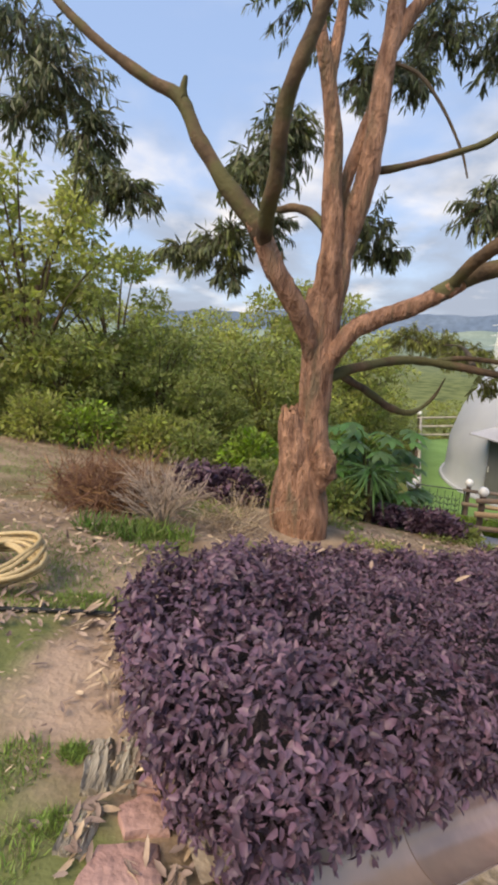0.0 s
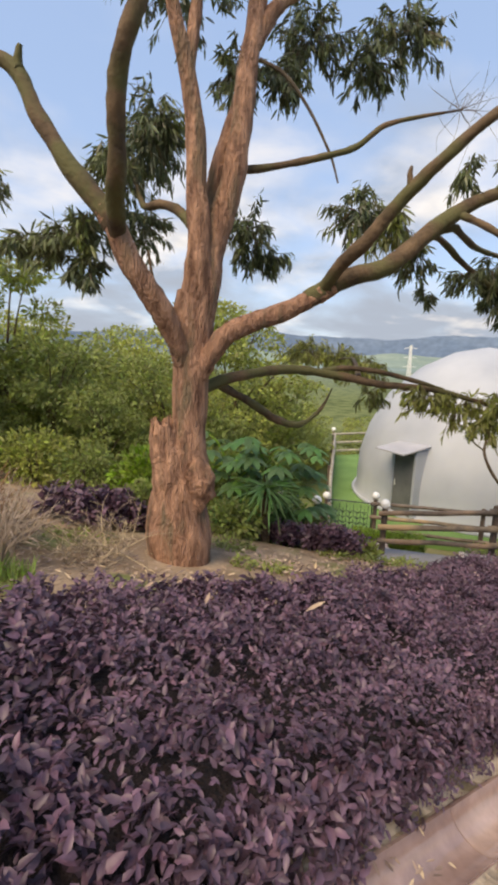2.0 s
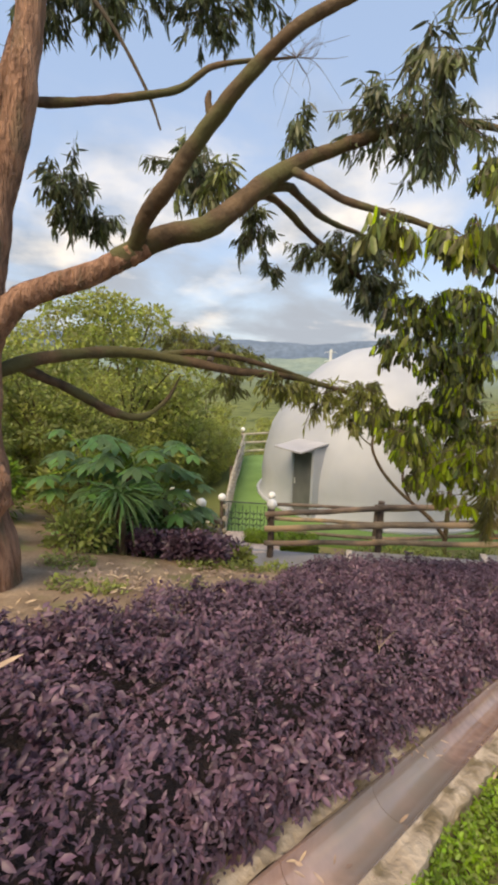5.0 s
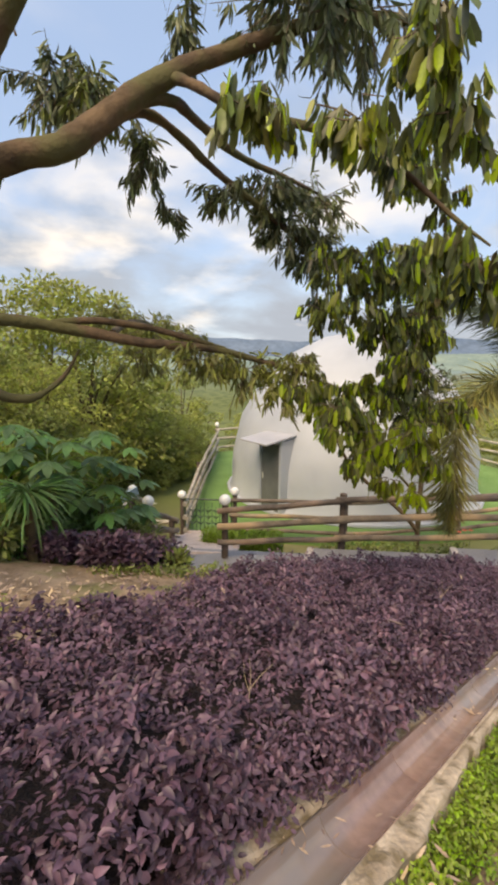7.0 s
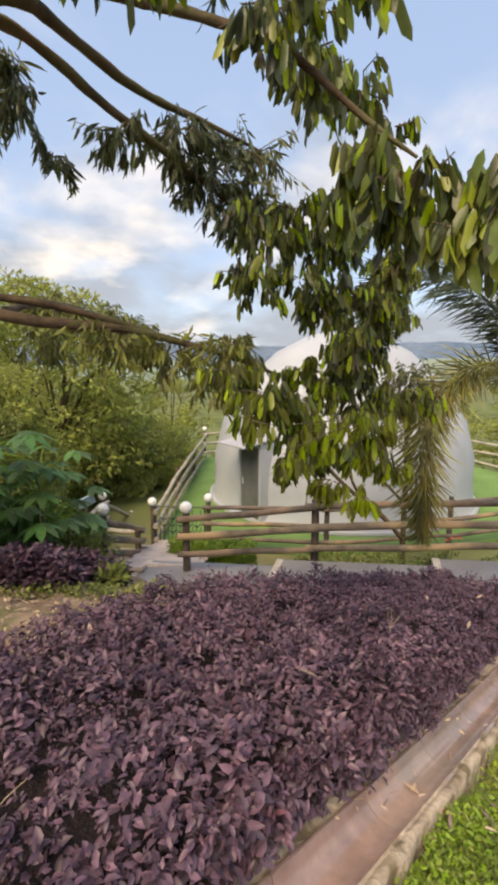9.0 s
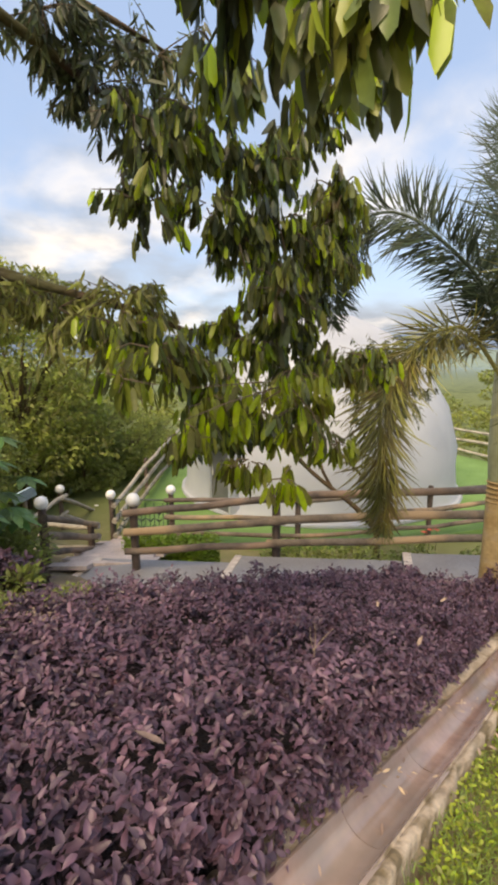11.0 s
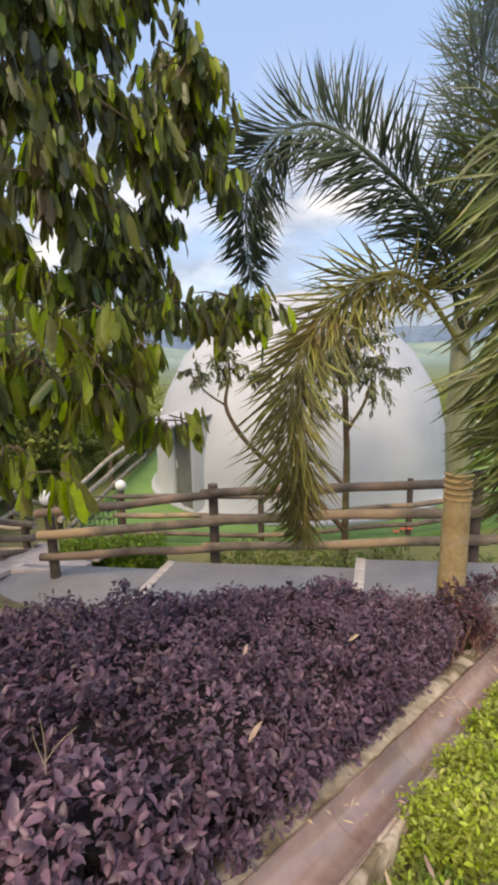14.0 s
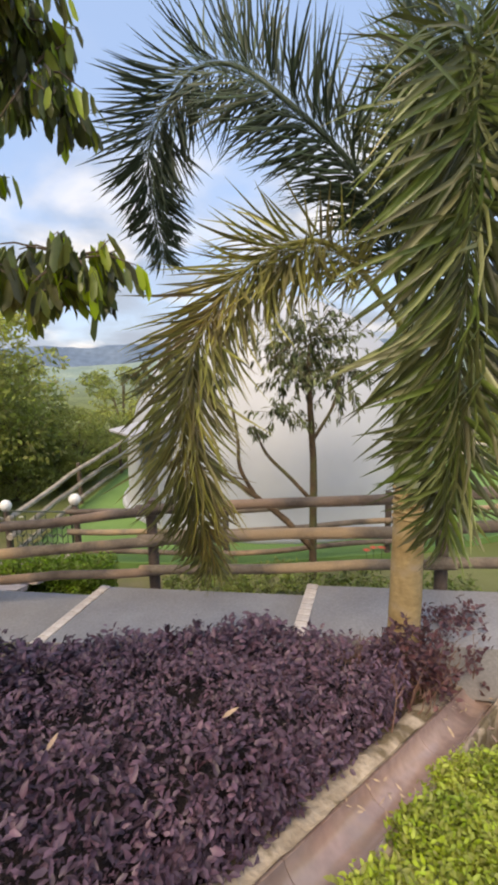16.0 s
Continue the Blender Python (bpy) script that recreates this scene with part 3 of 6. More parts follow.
def hedge_gap(x):
    """How far the hedge's foot stands back from the channel's rim."""
    return float(np.interp(x, [0, 0.6, 1.0, 1.5, 2.5, 4, 5.6, 7, 8], [-0.13, -0.12, -0.09, -0.04, 0.03, 0.0, -0.01, 0.07, 0.13]))


def hedge_outline():
    front = [(x, channel_y(x) + hedge_gap(x)) for x in np.arange(8.0, 0.25, -0.2)]
    return HEDGE_RIM + front


def inside(x, y, poly):
    hit = np.zeros(np.shape(x), bool)
    for (x0, y0), (x1, y1) in zip(poly, poly[1:] + poly[:1]):
        cross = ((y0 > y) != (y1 > y)) & (x < (x1 - x0) * (y - y0) / (y1 - y0 + 1e-12) + x0)
        hit ^= cross
    return hit


def rim_distance(x, y, poly):
    best = np.full(np.shape(x), 9.0)
    for (x0, y0), (x1, y1) in zip(poly, poly[1:] + poly[:1]):
        dx, dy = x1 - x0, y1 - y0
        t = np.clip(((x - x0) * dx + (y - y0) * dy) / (dx * dx + dy * dy + 1e-9), 0, 1)
        best = np.minimum(best, np.hypot(x - x0 - t * dx, y - y0 - t * dy))
    return best


def shoots(points, outward, leaves, size, lean=0.5):
    """Rosettes of leaves round the shoot tips."""
    n = len(points)
    base = np.repeat(points, leaves, 0)
    out = np.repeat(outward, leaves, 0)
    a = rng.uniform(0, 2 * math.pi, n * leaves)
    s = unit(np.cross(out, rng.normal(size=out.shape)))
    t = np.cross(out, s)
    tilt = rng.uniform(-0.1, 0.95, n * leaves)[:, None]
    way = unit((s * np.cos(a)[:, None] + t * np.sin(a)[:, None]) * (1 - tilt * 0.5) + out * tilt + np.array([0, 0, -0.15]))
    base = base - out * rng.uniform(0, 0.12, (n * leaves, 1)) + rng.normal(size=base.shape) * 0.012
    nrm = unit(out + 0.35 * rng.normal(size=out.shape))
    length = rng.uniform(0.6, 1.15, n * leaves) * np.repeat(size, leaves)
    return base, way, nrm, length, length * rng.uniform(0.42, 0.58, n * leaves)


def build_hedge():
    poly = hedge_outline()
    xs, ys = np.meshgrid(np.arange(-0.4, 8.3, 0.048), np.arange(1.1, 6.6, 0.048))
    xs, ys = xs.ravel() + rng.uniform(-0.027, 0.027, xs.size), ys.ravel() + rng.uniform(-0.027, 0.027, ys.size)
    keep = inside(xs, ys, poly)
    xs, ys = xs[keep], ys[keep]
    edge = rim_distance(xs, ys, poly)
    bump = np.array([0.07 * noise.noise((x * 2.2, y * 2.2, 0)) + 0.12 * noise.noise((x * 5, y * 5, 5)) + 0.09 * noise.noise((x * 10, y * 10, 7)) + 0.03 * noise.noise((x * 17, y * 17, 9)) for x, y in zip(xs, ys)])
    zs = hedge_top(xs, ys) + bump - 0.10 * (1 - ease(edge / 0.22))
    top = np.stack([xs, ys, zs], 1)
    up = unit(np.stack([rng.normal(size=len(xs)) * 0.25, rng.normal(size=len(xs)) * 0.25, np.ones(len(xs))], 1))
    pts, outs = [top], [up]
    for (x0, y0), (x1, y1) in zip(poly, poly[1:] + poly[:1]):
        ln = math.hypot(x1 - x0, y1 - y0)
        m = int(ln * 0.46 / 0.0025)
        u, h = rng.uniform(0, 1, m), rng.uniform(0.04, 1.0, m)
        nx, ny = -(y1 - y0) / ln, (x1 - x0) / ln
        px, py = x0 + (x1 - x0) * u, y0 + (y1 - y0) * u
        bulge = np.array([0.05 * noise.noise((a * 4, b * 4, c * 3)) for a, b, c in zip(px, py, h)]) + 0.05 * np.sin(h * 3.0) - 0.04
        px, py = px + nx * bulge, py + ny * bulge
        low = ground_z(px, py)
        pz = low + (hedge_top(px, py) - 0.06 - low) * h
        pts.append(np.stack([px, py, pz], 1))
        outs.append(unit(np.stack([np.full(m, nx), np.full(m, ny), rng.uniform(0.1, 0.9, m)], 1)))
    pts, outs = np.concatenate(pts), np.concatenate(outs)
    size = rng.uniform(0.036, 0.064, len(pts)) * (0.8 + 0.35 * np.array([noise.noise((p[0] * 1.6, p[1] * 1.6, 4)) for p in pts]))
    me = leaf_mesh("hedge_leaves", *shoots(pts, outs, 10, size), 0.2, 0.22)
    root = thing("purple_hedge", (0, 0, 0), "dense clipped hedge of dark purple leaves", "hedge", kind="stuff")
    part("leaves", me, HEDGE_LEAF, root)
    # Closed hull under the leaves; its dark colour stands for shade in the gaps.
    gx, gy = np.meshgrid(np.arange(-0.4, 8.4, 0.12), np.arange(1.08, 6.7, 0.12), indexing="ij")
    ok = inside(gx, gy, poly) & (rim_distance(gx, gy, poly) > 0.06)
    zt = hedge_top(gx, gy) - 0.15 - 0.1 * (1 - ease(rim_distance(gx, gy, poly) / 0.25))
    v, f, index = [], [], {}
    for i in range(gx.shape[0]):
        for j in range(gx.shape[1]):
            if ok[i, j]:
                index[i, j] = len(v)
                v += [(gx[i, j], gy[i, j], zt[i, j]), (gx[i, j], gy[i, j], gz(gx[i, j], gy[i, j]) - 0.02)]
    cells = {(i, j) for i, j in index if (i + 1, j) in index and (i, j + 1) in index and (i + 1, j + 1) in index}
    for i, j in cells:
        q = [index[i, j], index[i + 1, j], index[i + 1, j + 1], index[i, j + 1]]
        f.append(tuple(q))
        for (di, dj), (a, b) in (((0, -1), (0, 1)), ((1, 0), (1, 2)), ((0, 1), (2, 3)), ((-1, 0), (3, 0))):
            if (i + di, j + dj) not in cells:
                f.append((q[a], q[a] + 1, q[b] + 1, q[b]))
    part("stems", Shape().add(v, f), HEDGE_SHADE_CORE, root, "inner hull coloured dark for the shade among the stems")


build_hedge()


def small_hedge(label, spots, mat, size, height, n, leaves=7, flat=0.4):
    """A loose low planting over several patches."""
    pts = []
    for x, y, rx, ry in spots:
        a, r = rng.uniform(0, 2 * math.pi, n), np.sqrt(rng.uniform(0, 1, n))
        px, py = x + rx * r * np.cos(a), y + ry * r * np.sin(a)
        dome = np.sqrt(np.maximum(0, 1 - r ** 2)) * (1 - flat) + flat
        pts.append(np.stack([px, py, ground_z(px, py) + height * dome * rng.uniform(0.35, 1.0, n)], 1))
    pts = np.concatenate(pts)
    out = unit(np.stack([rng.normal(size=len(pts)) * 0.5, rng.normal(size=len(pts)) * 0.5, np.ones(len(pts))], 1))
    me = leaf_mesh("leaves", *shoots(pts, out, leaves, np.full(len(pts), size)))
    return placed("low_planting", me, mat, None, label, "plants", kind="stuff")


small_hedge("purple-leaved planting behind the eucalyptus trunk", [(2.7, 7.05, 0.55, 0.3), (3.45, 7.2, 0.5, 0.3), (3.1, 6.65, 0.4, 0.25)], HEDGE_LEAF, 0.09, 0.45, 230)
small_hedge("purple-leaved planting beside the brush heap", [(-0.25, 6.2, 0.5, 0.35), (0.2, 6.4, 0.4, 0.3)], HEDGE_LEAF, 0.11, 0.5, 130)
small_hedge("sparse reddish stems round the palm foot", [(8.65, 5.98, 0.45, 0.3), (8.15, 5.75, 0.32, 0.22), (8.95, 6.1, 0.3, 0.25)], RED_LEAF, 0.055, 0.62, 170)
small_hedge("low golden-green clipped border shrubs", [(7.75, 4.62, 0.36, 0.3), (8.3, 4.85, 0.4, 0.3), (7.25, 4.32, 0.3, 0.22), (8.9, 5.1, 0.4, 0.32), (6.9, 4.28, 0.28, 0.17), (7.25, 4.50, 0.28, 0.17), (7.65, 4.72, 0.3, 0.17), (8.05, 4.95, 0.3, 0.17)], GOLD_LEAF, 0.033, 0.24, 820, 6)


def verge(label, x0, x1, near, far, n, mat, size, height, name):
    """Leafy cover in a band beside the drain channel."""
    x = rng.uniform(x0, x1, n)
    clump = np.array([noise.noise((a * 2.3, 0, 3)) for a in x])
    off = near + (far - near) * rng.uniform(0, 1, n) ** 1.2 + 0.07 * clump
    y = channel_y(x) - off * 1.13
    p = np.stack([x, y, ground_z(x, y) + height * rng.uniform(0.15, 1.0, n) * (0.7 + 0.6 * np.array([noise.noise((a * 3, b * 3, 0)) for a, b in zip(x, y)]))], 1)
    out = unit(np.stack([rng.normal(size=n) * 0.5, rng.normal(size=n) * 0.5, np.ones(n)], 1))
    placed(name, leaf_mesh("leaves", *shoots(p, out, 6, np.full(n, size))), mat, None, label, "plants", kind="stuff")


verge("bright green leafy ground cover beside the drain", 1.0, 5.4, 0.31, 1.15, 8800, BRIGHT_LEAF, 0.029, 0.075, "ground_cover")
verge("yellow-green creeping lawn cover beside the drain", 5.0, 7.4, 0.28, 1.1, 1500, GOLD_LEAF, 0.03, 0.045, "ground_cover")
small_hedge("bright green border hedge below the log fence", [(5.2, 10.35, 0.35, 0.3), (5.65, 10.2, 0.4, 0.3), (6.1, 10.0, 0.35, 0.28)], BRIGHT_LEAF, 0.05, 0.8, 1100, 6, 0.88)
small_hedge("dark green border plants in the dip below the log fence", [(7.6, 9.4, 0.7, 0.4), (8.5, 9.0, 0.7, 0.4), (9.4, 8.5, 0.7, 0.4), (10.3, 7.9, 0.7, 0.45), (11.2, 7.3, 0.7, 0.5)], DARK_LEAF, 0.07, 0.75, 330, 6)
small_hedge("golden-green low border below the log fence", [(8.9, 7.9, 0.6, 0.25), (9.8, 7.3, 0.6, 0.3), (10.6, 6.9, 0.6, 0.3), (7.9, 8.5, 0.5, 0.2)], GOLD_LEAF, 0.055, 0.55, 260, 6)
small_hedge("low green weeds on the soil behind the hedge", [(1.8, 5.3, 0.4, 0.2), (3.6, 6.35, 0.3, 0.15), (3.1, 6.4, 0.3, 0.2), (1.6, 6.1, 0.3, 0.25), (4.2, 6.6, 0.4, 0.3), (-0.1, 5.5, 0.4, 0.25)], DARK_LEAF, 0.05, 0.12, 80, 6)

# ---- log fences, globe lamps, gate ----
def log(a, b, r, mat, root, name="rail", wobble=0.012):
    a, b = Vector(a), Vector(b)
    pts = [a]
    for k in (0.25, 0.5, 0.75):
        pts.append(a.lerp(b, k) + Vector(rng.normal(size=3)) * wobble)
    pts.append(b)
    return part(name, Shape().tube(pts, [r, r * 1.03, r * 0.97, r, r * 0.93], 10, 2, 0.12), mat, root)


def fence(label, posts, rails, rail_r=0.05, post_r=0.06, rail_mat=LOG, over=0.12):
    """posts: (x, y, bottom, top). rails: heights as parts of the post's height."""
    root = thing("log_fence", posts[0][:3], label, "fence")
    back = Matrix.Translation(root.location).inverted()
    made = []
    for x, y, lo, hi in posts:
        made.append(part("post", Shape().tube([(x, y, lo - 0.15), (x, y, (lo + hi) / 2), (x, y, hi)], [post_r * 1.05, post_r, post_r * 0.95], 10, 2, 0.1), POST, root))
    for p, q in zip(posts, posts[1:]):
        d = Vector((q[0] - p[0], q[1] - p[1], 0)).normalized()
        side = Vector((d.y, -d.x, 0)) * (post_r + rail_r * 0.6)
        for k, h in enumerate(rails):
            a = Vector((p[0], p[1], p[2] + (p[3] - p[2]) * h)) - d * over + side
            b = Vector((q[0], q[1], q[2] + (q[3] - q[2]) * h)) + d * over + side
            log(a, b, rail_r * (1 + 0.12 * (k % 2)), rail_mat, root)
    for o in root.children:
        o.matrix_basis = back
    return root


RAILS = (0.2, 0.55, 0.9)
fence("dark log fence of three rails along the stepped path", [(4.94, 8.96, -1.97, -1.17), (6.83, 8.27, -1.88, -0.93), (9.27, 6.73, -1.54, -0.64), (11.6, 5.1, -1.2, -0.3)], RAILS)
fence("dark log fence at the front of the lawn", [(5.88, 11.49, -2.8, -1.8), (8.22, 10.5, -2.8, -1.78), (10.95, 9.95, -2.8, -1.72), (13.6, 9.9, -2.8, -1.75), (16.2, 11.0, -2.8, -1.75)], RAILS, 0.045, 0.055)
fence("weathered pale log fence along the lawn edge", [(4.74, 11.99, -2.85, -1.95), (5.8, 15.1, -2.8, -1.78), (6.9, 18.2, -2.8, -1.7), (8.01, 21.33, -2.8, -1.65)], RAILS, 0.05, 0.05, PALE_LOG)
fence("weathered log fence behind the dome", [(8.01, 21.33, -2.8, -1.65), (11.5, 21.9, -2.8, -1.65), (15.0, 21.0, -2.8, -1.65), (17.4, 18.2, -2.8, -1.65), (17.9, 14.2, -2.8, -1.7), (16.2, 11.0, -2.8, -1.75)], RAILS, 0.05, 0.05, PALE_LOG)
fence("log handrail beside the paved walk", [(3.71, 9.5, -2.05, -1.25), (4.33, 10.95, -2.72, -2.02)], (0.25, 0.58, 0.9), 0.05, 0.06)
fence("log handrail descending the slope", [(3.0, 12.0, -3.0, -2.2), (3.71, 13.27, -2.95, -2.05), (4.46, 14.93, -4.0, -3.1)], (0.5, 0.92), 0.045, 0.05, PALE_LOG)
fence("log handrail joining the walk posts", [(4.33, 10.95, -2.72, -2.03), (3.0, 12.0, -3.0, -2.2)], (0.3, 0.6, 0.9), 0.045, 0.05, PALE_LOG)


def globe_lamp():
    root = thing("globe_lamp", (0, 0, 0), "white opal globe lamp on a log fence post", "lamp", "globe lamps on the fence posts")
    part("globe", Shape().ball((0, 0, 0.0), 0.1, 20, 12), GLOBE, root)
    part("collar", Shape().tube([(0, 0, -0.14), (0, 0, -0.11), (0, 0, -0.085)], [0.045, 0.05, 0.045], 12, 1), POST, root, "dark lamp collar")
    return root


first_lamp = globe_lamp()
first_lamp.location = (4.94, 8.96, -1.08)
for p in ((3.71, 9.5, -1.15), (4.74, 11.99, -1.83), (5.88, 11.49, -1.71), (3.71, 13.27, -1.95), (4.46, 14.93, -3.0), (8.01, 21.33, -1.55)):
    copy_thing(first_lamp, Matrix.Translation(p))


def iron_gate():
    a, b = Vector((4.80, 11.93, -2.78)), Vector((5.80, 11.5, -2.78))
    root = thing("iron_gate", a.to_tuple(), "dark green iron gate with leaf ornaments, shut", "gate")
    d = (b - a)
    w = d.length
    d.normalize()
    h = 0.86

    def bar(name, p, q, r):
        return part(name, Shape().tube([d * p[0] + Vector((0, 0, p[1])), d * q[0] + Vector((0, 0, q[1]))], [r, r], 6, 1), IRON, root)

    for p, q in (((0, 0.02), (0, h)), ((w, 0.02), (w, h)), ((0, h), (w, h)), ((0, 0.05), (w, 0.05))):
        bar("gate_frame", p, q, 0.018)
    for k in range(1, 12):
        bar("bar", (w * k / 12, 0.05), (w * k / 12, h * (0.93 if k % 2 else 0.8)), 0.008)
    for k in (2, 4, 6, 8, 10):
        for z in (0.25, 0.4, 0.55):
            for turn in (-0.7, 0.7):
                c = d * (w * k / 12) + Vector((0, 0, z))
                part("ornament_leaf", leaf_mesh("ornament", [c], [d * turn + Vector((0, 0, 0.7))], [(0.4, -0.9, 0.1)], [0.11], [0.04]), IRON, root)


iron_gate()


def sign_board():
    root = thing("sign_board", (3.43, 10.03, -2.1), "small pale blue board on a wooden stake", "sign")
    part("stake", Shape().tube([(0, 0, -0.1), (0.01, 0, 0.4), (0, 0, 0.85)], [0.035, 0.034, 0.03], 8, 2, 0.1), LOG, root)
    part("board", Shape().box((0, -0.04, 0.95), (0.34, 0.03, 0.18), Euler((0.35, -0.35, 0.3)).to_matrix()), SIGN_BLUE, root)


sign_board()


# ---- dome tent ----
def dome_tent():
    root = thing("dome_tent", (*DOME, LAWN_Z), "white faceted canvas dome tent on green turf", "tent")
    profile = [(4.02, 0.02), (3.88, 0.18), (3.86, 0.75), (3.84, 1.35), (3.58, 2.35), (2.98, 3.4), (1.98, 4.32), (0.98, 4.82)]
    v, f, n = [], [], 20
    for i, (r, z) in enumerate(profile):
        for k in range(n):
            w = 2 * math.pi * (k + 0.5 * (i % 2)) / n
            q = r + 0.035 * noise.noise((3 * math.cos(w), 3 * math.sin(w), z * 0.8)) * min(1, r)
            v.append((q * math.cos(w), q * math.sin(w), z))
    for i in range(len(profile) - 1):
        for k in range(n):
            p0, p1, q0, q1 = i * n + k, i * n + (k + 1) % n, (i + 1) * n + k, (i + 1) * n + (k + 1) % n
            f += [(p0, p1, q0), (p1, q1, q0)] if i % 2 == 0 else [(p0, p1, q1), (p0, q1, q0)]
    f += [(len(v) - n + k, len(v) - n + (k + 1) % n, len(v)) for k in range(n)]
    v.append((0, 0, 5.0))
    me = Shape().add(v, f)
    part("canvas", me, CANVAS, root)
    rim = [(3.99 * math.cos(2 * math.pi * k / 40), 3.99 * math.sin(2 * math.pi * k / 40), 0.03) for k in range(41)]
    part("skirt_roll", Shape().tube(rim, [0.06] * 41, 6, 1, 0.3, False), CANVAS, root, "white rolled skirt hem")
    # porch with the door, set into the canvas
    c = Vector((7.42 - DOME[0], 12.92 - DOME[1], 0))
    out = Vector((-0.95, -0.31, 0)).normalized()
    along = Vector((out.y, -out.x, 0))
    turn = Matrix((along, -out, Vector((0, 0, 1)))).transposed()
    for s, name in ((-0.42, "jamb"), (0.42, "jamb")):
        part(name, Shape().box(c + along * s + Vector((0, 0, 0.98)) - out * 0.06, (0.08, 0.46, 1.92), turn), CANVAS, root)
    part("lintel", Shape().box(c + Vector((0, 0, 1.97)) - out * 0.06, (0.92, 0.46, 0.12), turn), CANVAS, root)
    door = part("door", Shape().box(c + Vector((0, 0, 0.955)) + out * 0.11, (0.76, 0.05, 1.87), turn), DOOR, root, "dark grey door leaf, shut")
    part("handle", Shape().tube([c + along * 0.3 + out * 0.15 + Vector((0, 0, 0.9)), c + along * 0.3 + out * 0.16 + Vector((0, 0, 1.08))], [0.015, 0.015], 8, 1), GLOBE, door, "pale door handle")
    p = Shape()
    q = [c + along * 0.55 + out * 0.75 + Vector((0, 0, 2.02)), c + along * -0.5 + out * 0.7 + Vector((0, 0, 2.0)), c + along * -0.52 - out * 0.3 + Vector((0, 0, 2.17)), c + along * 0.55 - out * 0.3 + Vector((0, 0, 2.18))]
    p.add(q + [v - Vector((0, 0, 0.04)) for v in q], [(0, 1, 2, 3), (7, 6, 5, 4), (0, 4, 5, 1), (1, 5, 6, 2), (2, 6, 7, 3), (3, 7, 4, 0)])
    part("awning", p, AWNING, root, "small grey sheet awning over the door")


dome_tent()

# ---- eucalyptus ----
def hanging(centres, twigs, per_twig, length, droop=0.75):
    """Leaves that hang along short twigs inside ellipsoids: base points, ways, normals, sizes; and the twig lines."""
    base, way, size, lines = [], [], [], []
    for (x, y, z, rx, ry, rz), share in centres:
        for _ in range(max(2, int(twigs * share))):
            d = unit(rng.normal(size=3) + np.array([0, 0, 0.15]))
            start = np.array([x, y, z]) + d * np.array([rx, ry, rz]) * rng.uniform(0, 0.45)
            end = np.array([x, y, z]) + d * np.array([rx, ry, rz]) * rng.uniform(0.65, 1.3) - np.array([0, 0, 0.25 * rz])
            lines.append((start, end))
            s = rng.uniform(0.1, 1.0, per_twig)
            p = start + (end - start) * s[:, None] + rng.normal(size=(per_twig, 3)) * 0.015
            w = unit(rng.normal(size=(per_twig, 3)) * 0.42 + unit(end - start) * 0.45 + np.array([0, 0, -droop * 1.3]))
            base.append(p)
            way.append(w)
            size.append(rng.uniform(0.65, 1.25, per_twig) * length)
    base, way, size = np.concatenate(base), np.concatenate(way), np.concatenate(size)
    nrm = unit(np.cross(way, rng.normal(size=way.shape)) + np.array([0, 0, 0.2]))
    return base, way, nrm, size, lines


def twig_shape(lines, r=0.005):
    s = Shape()
    for a, b in lines:
        m = (a + b) / 2 + rng.normal(size=3) * 0.02
        s.tube([a, m, b], [r, r * 0.8, r * 0.4], 4, 1, 0, False)
    return s


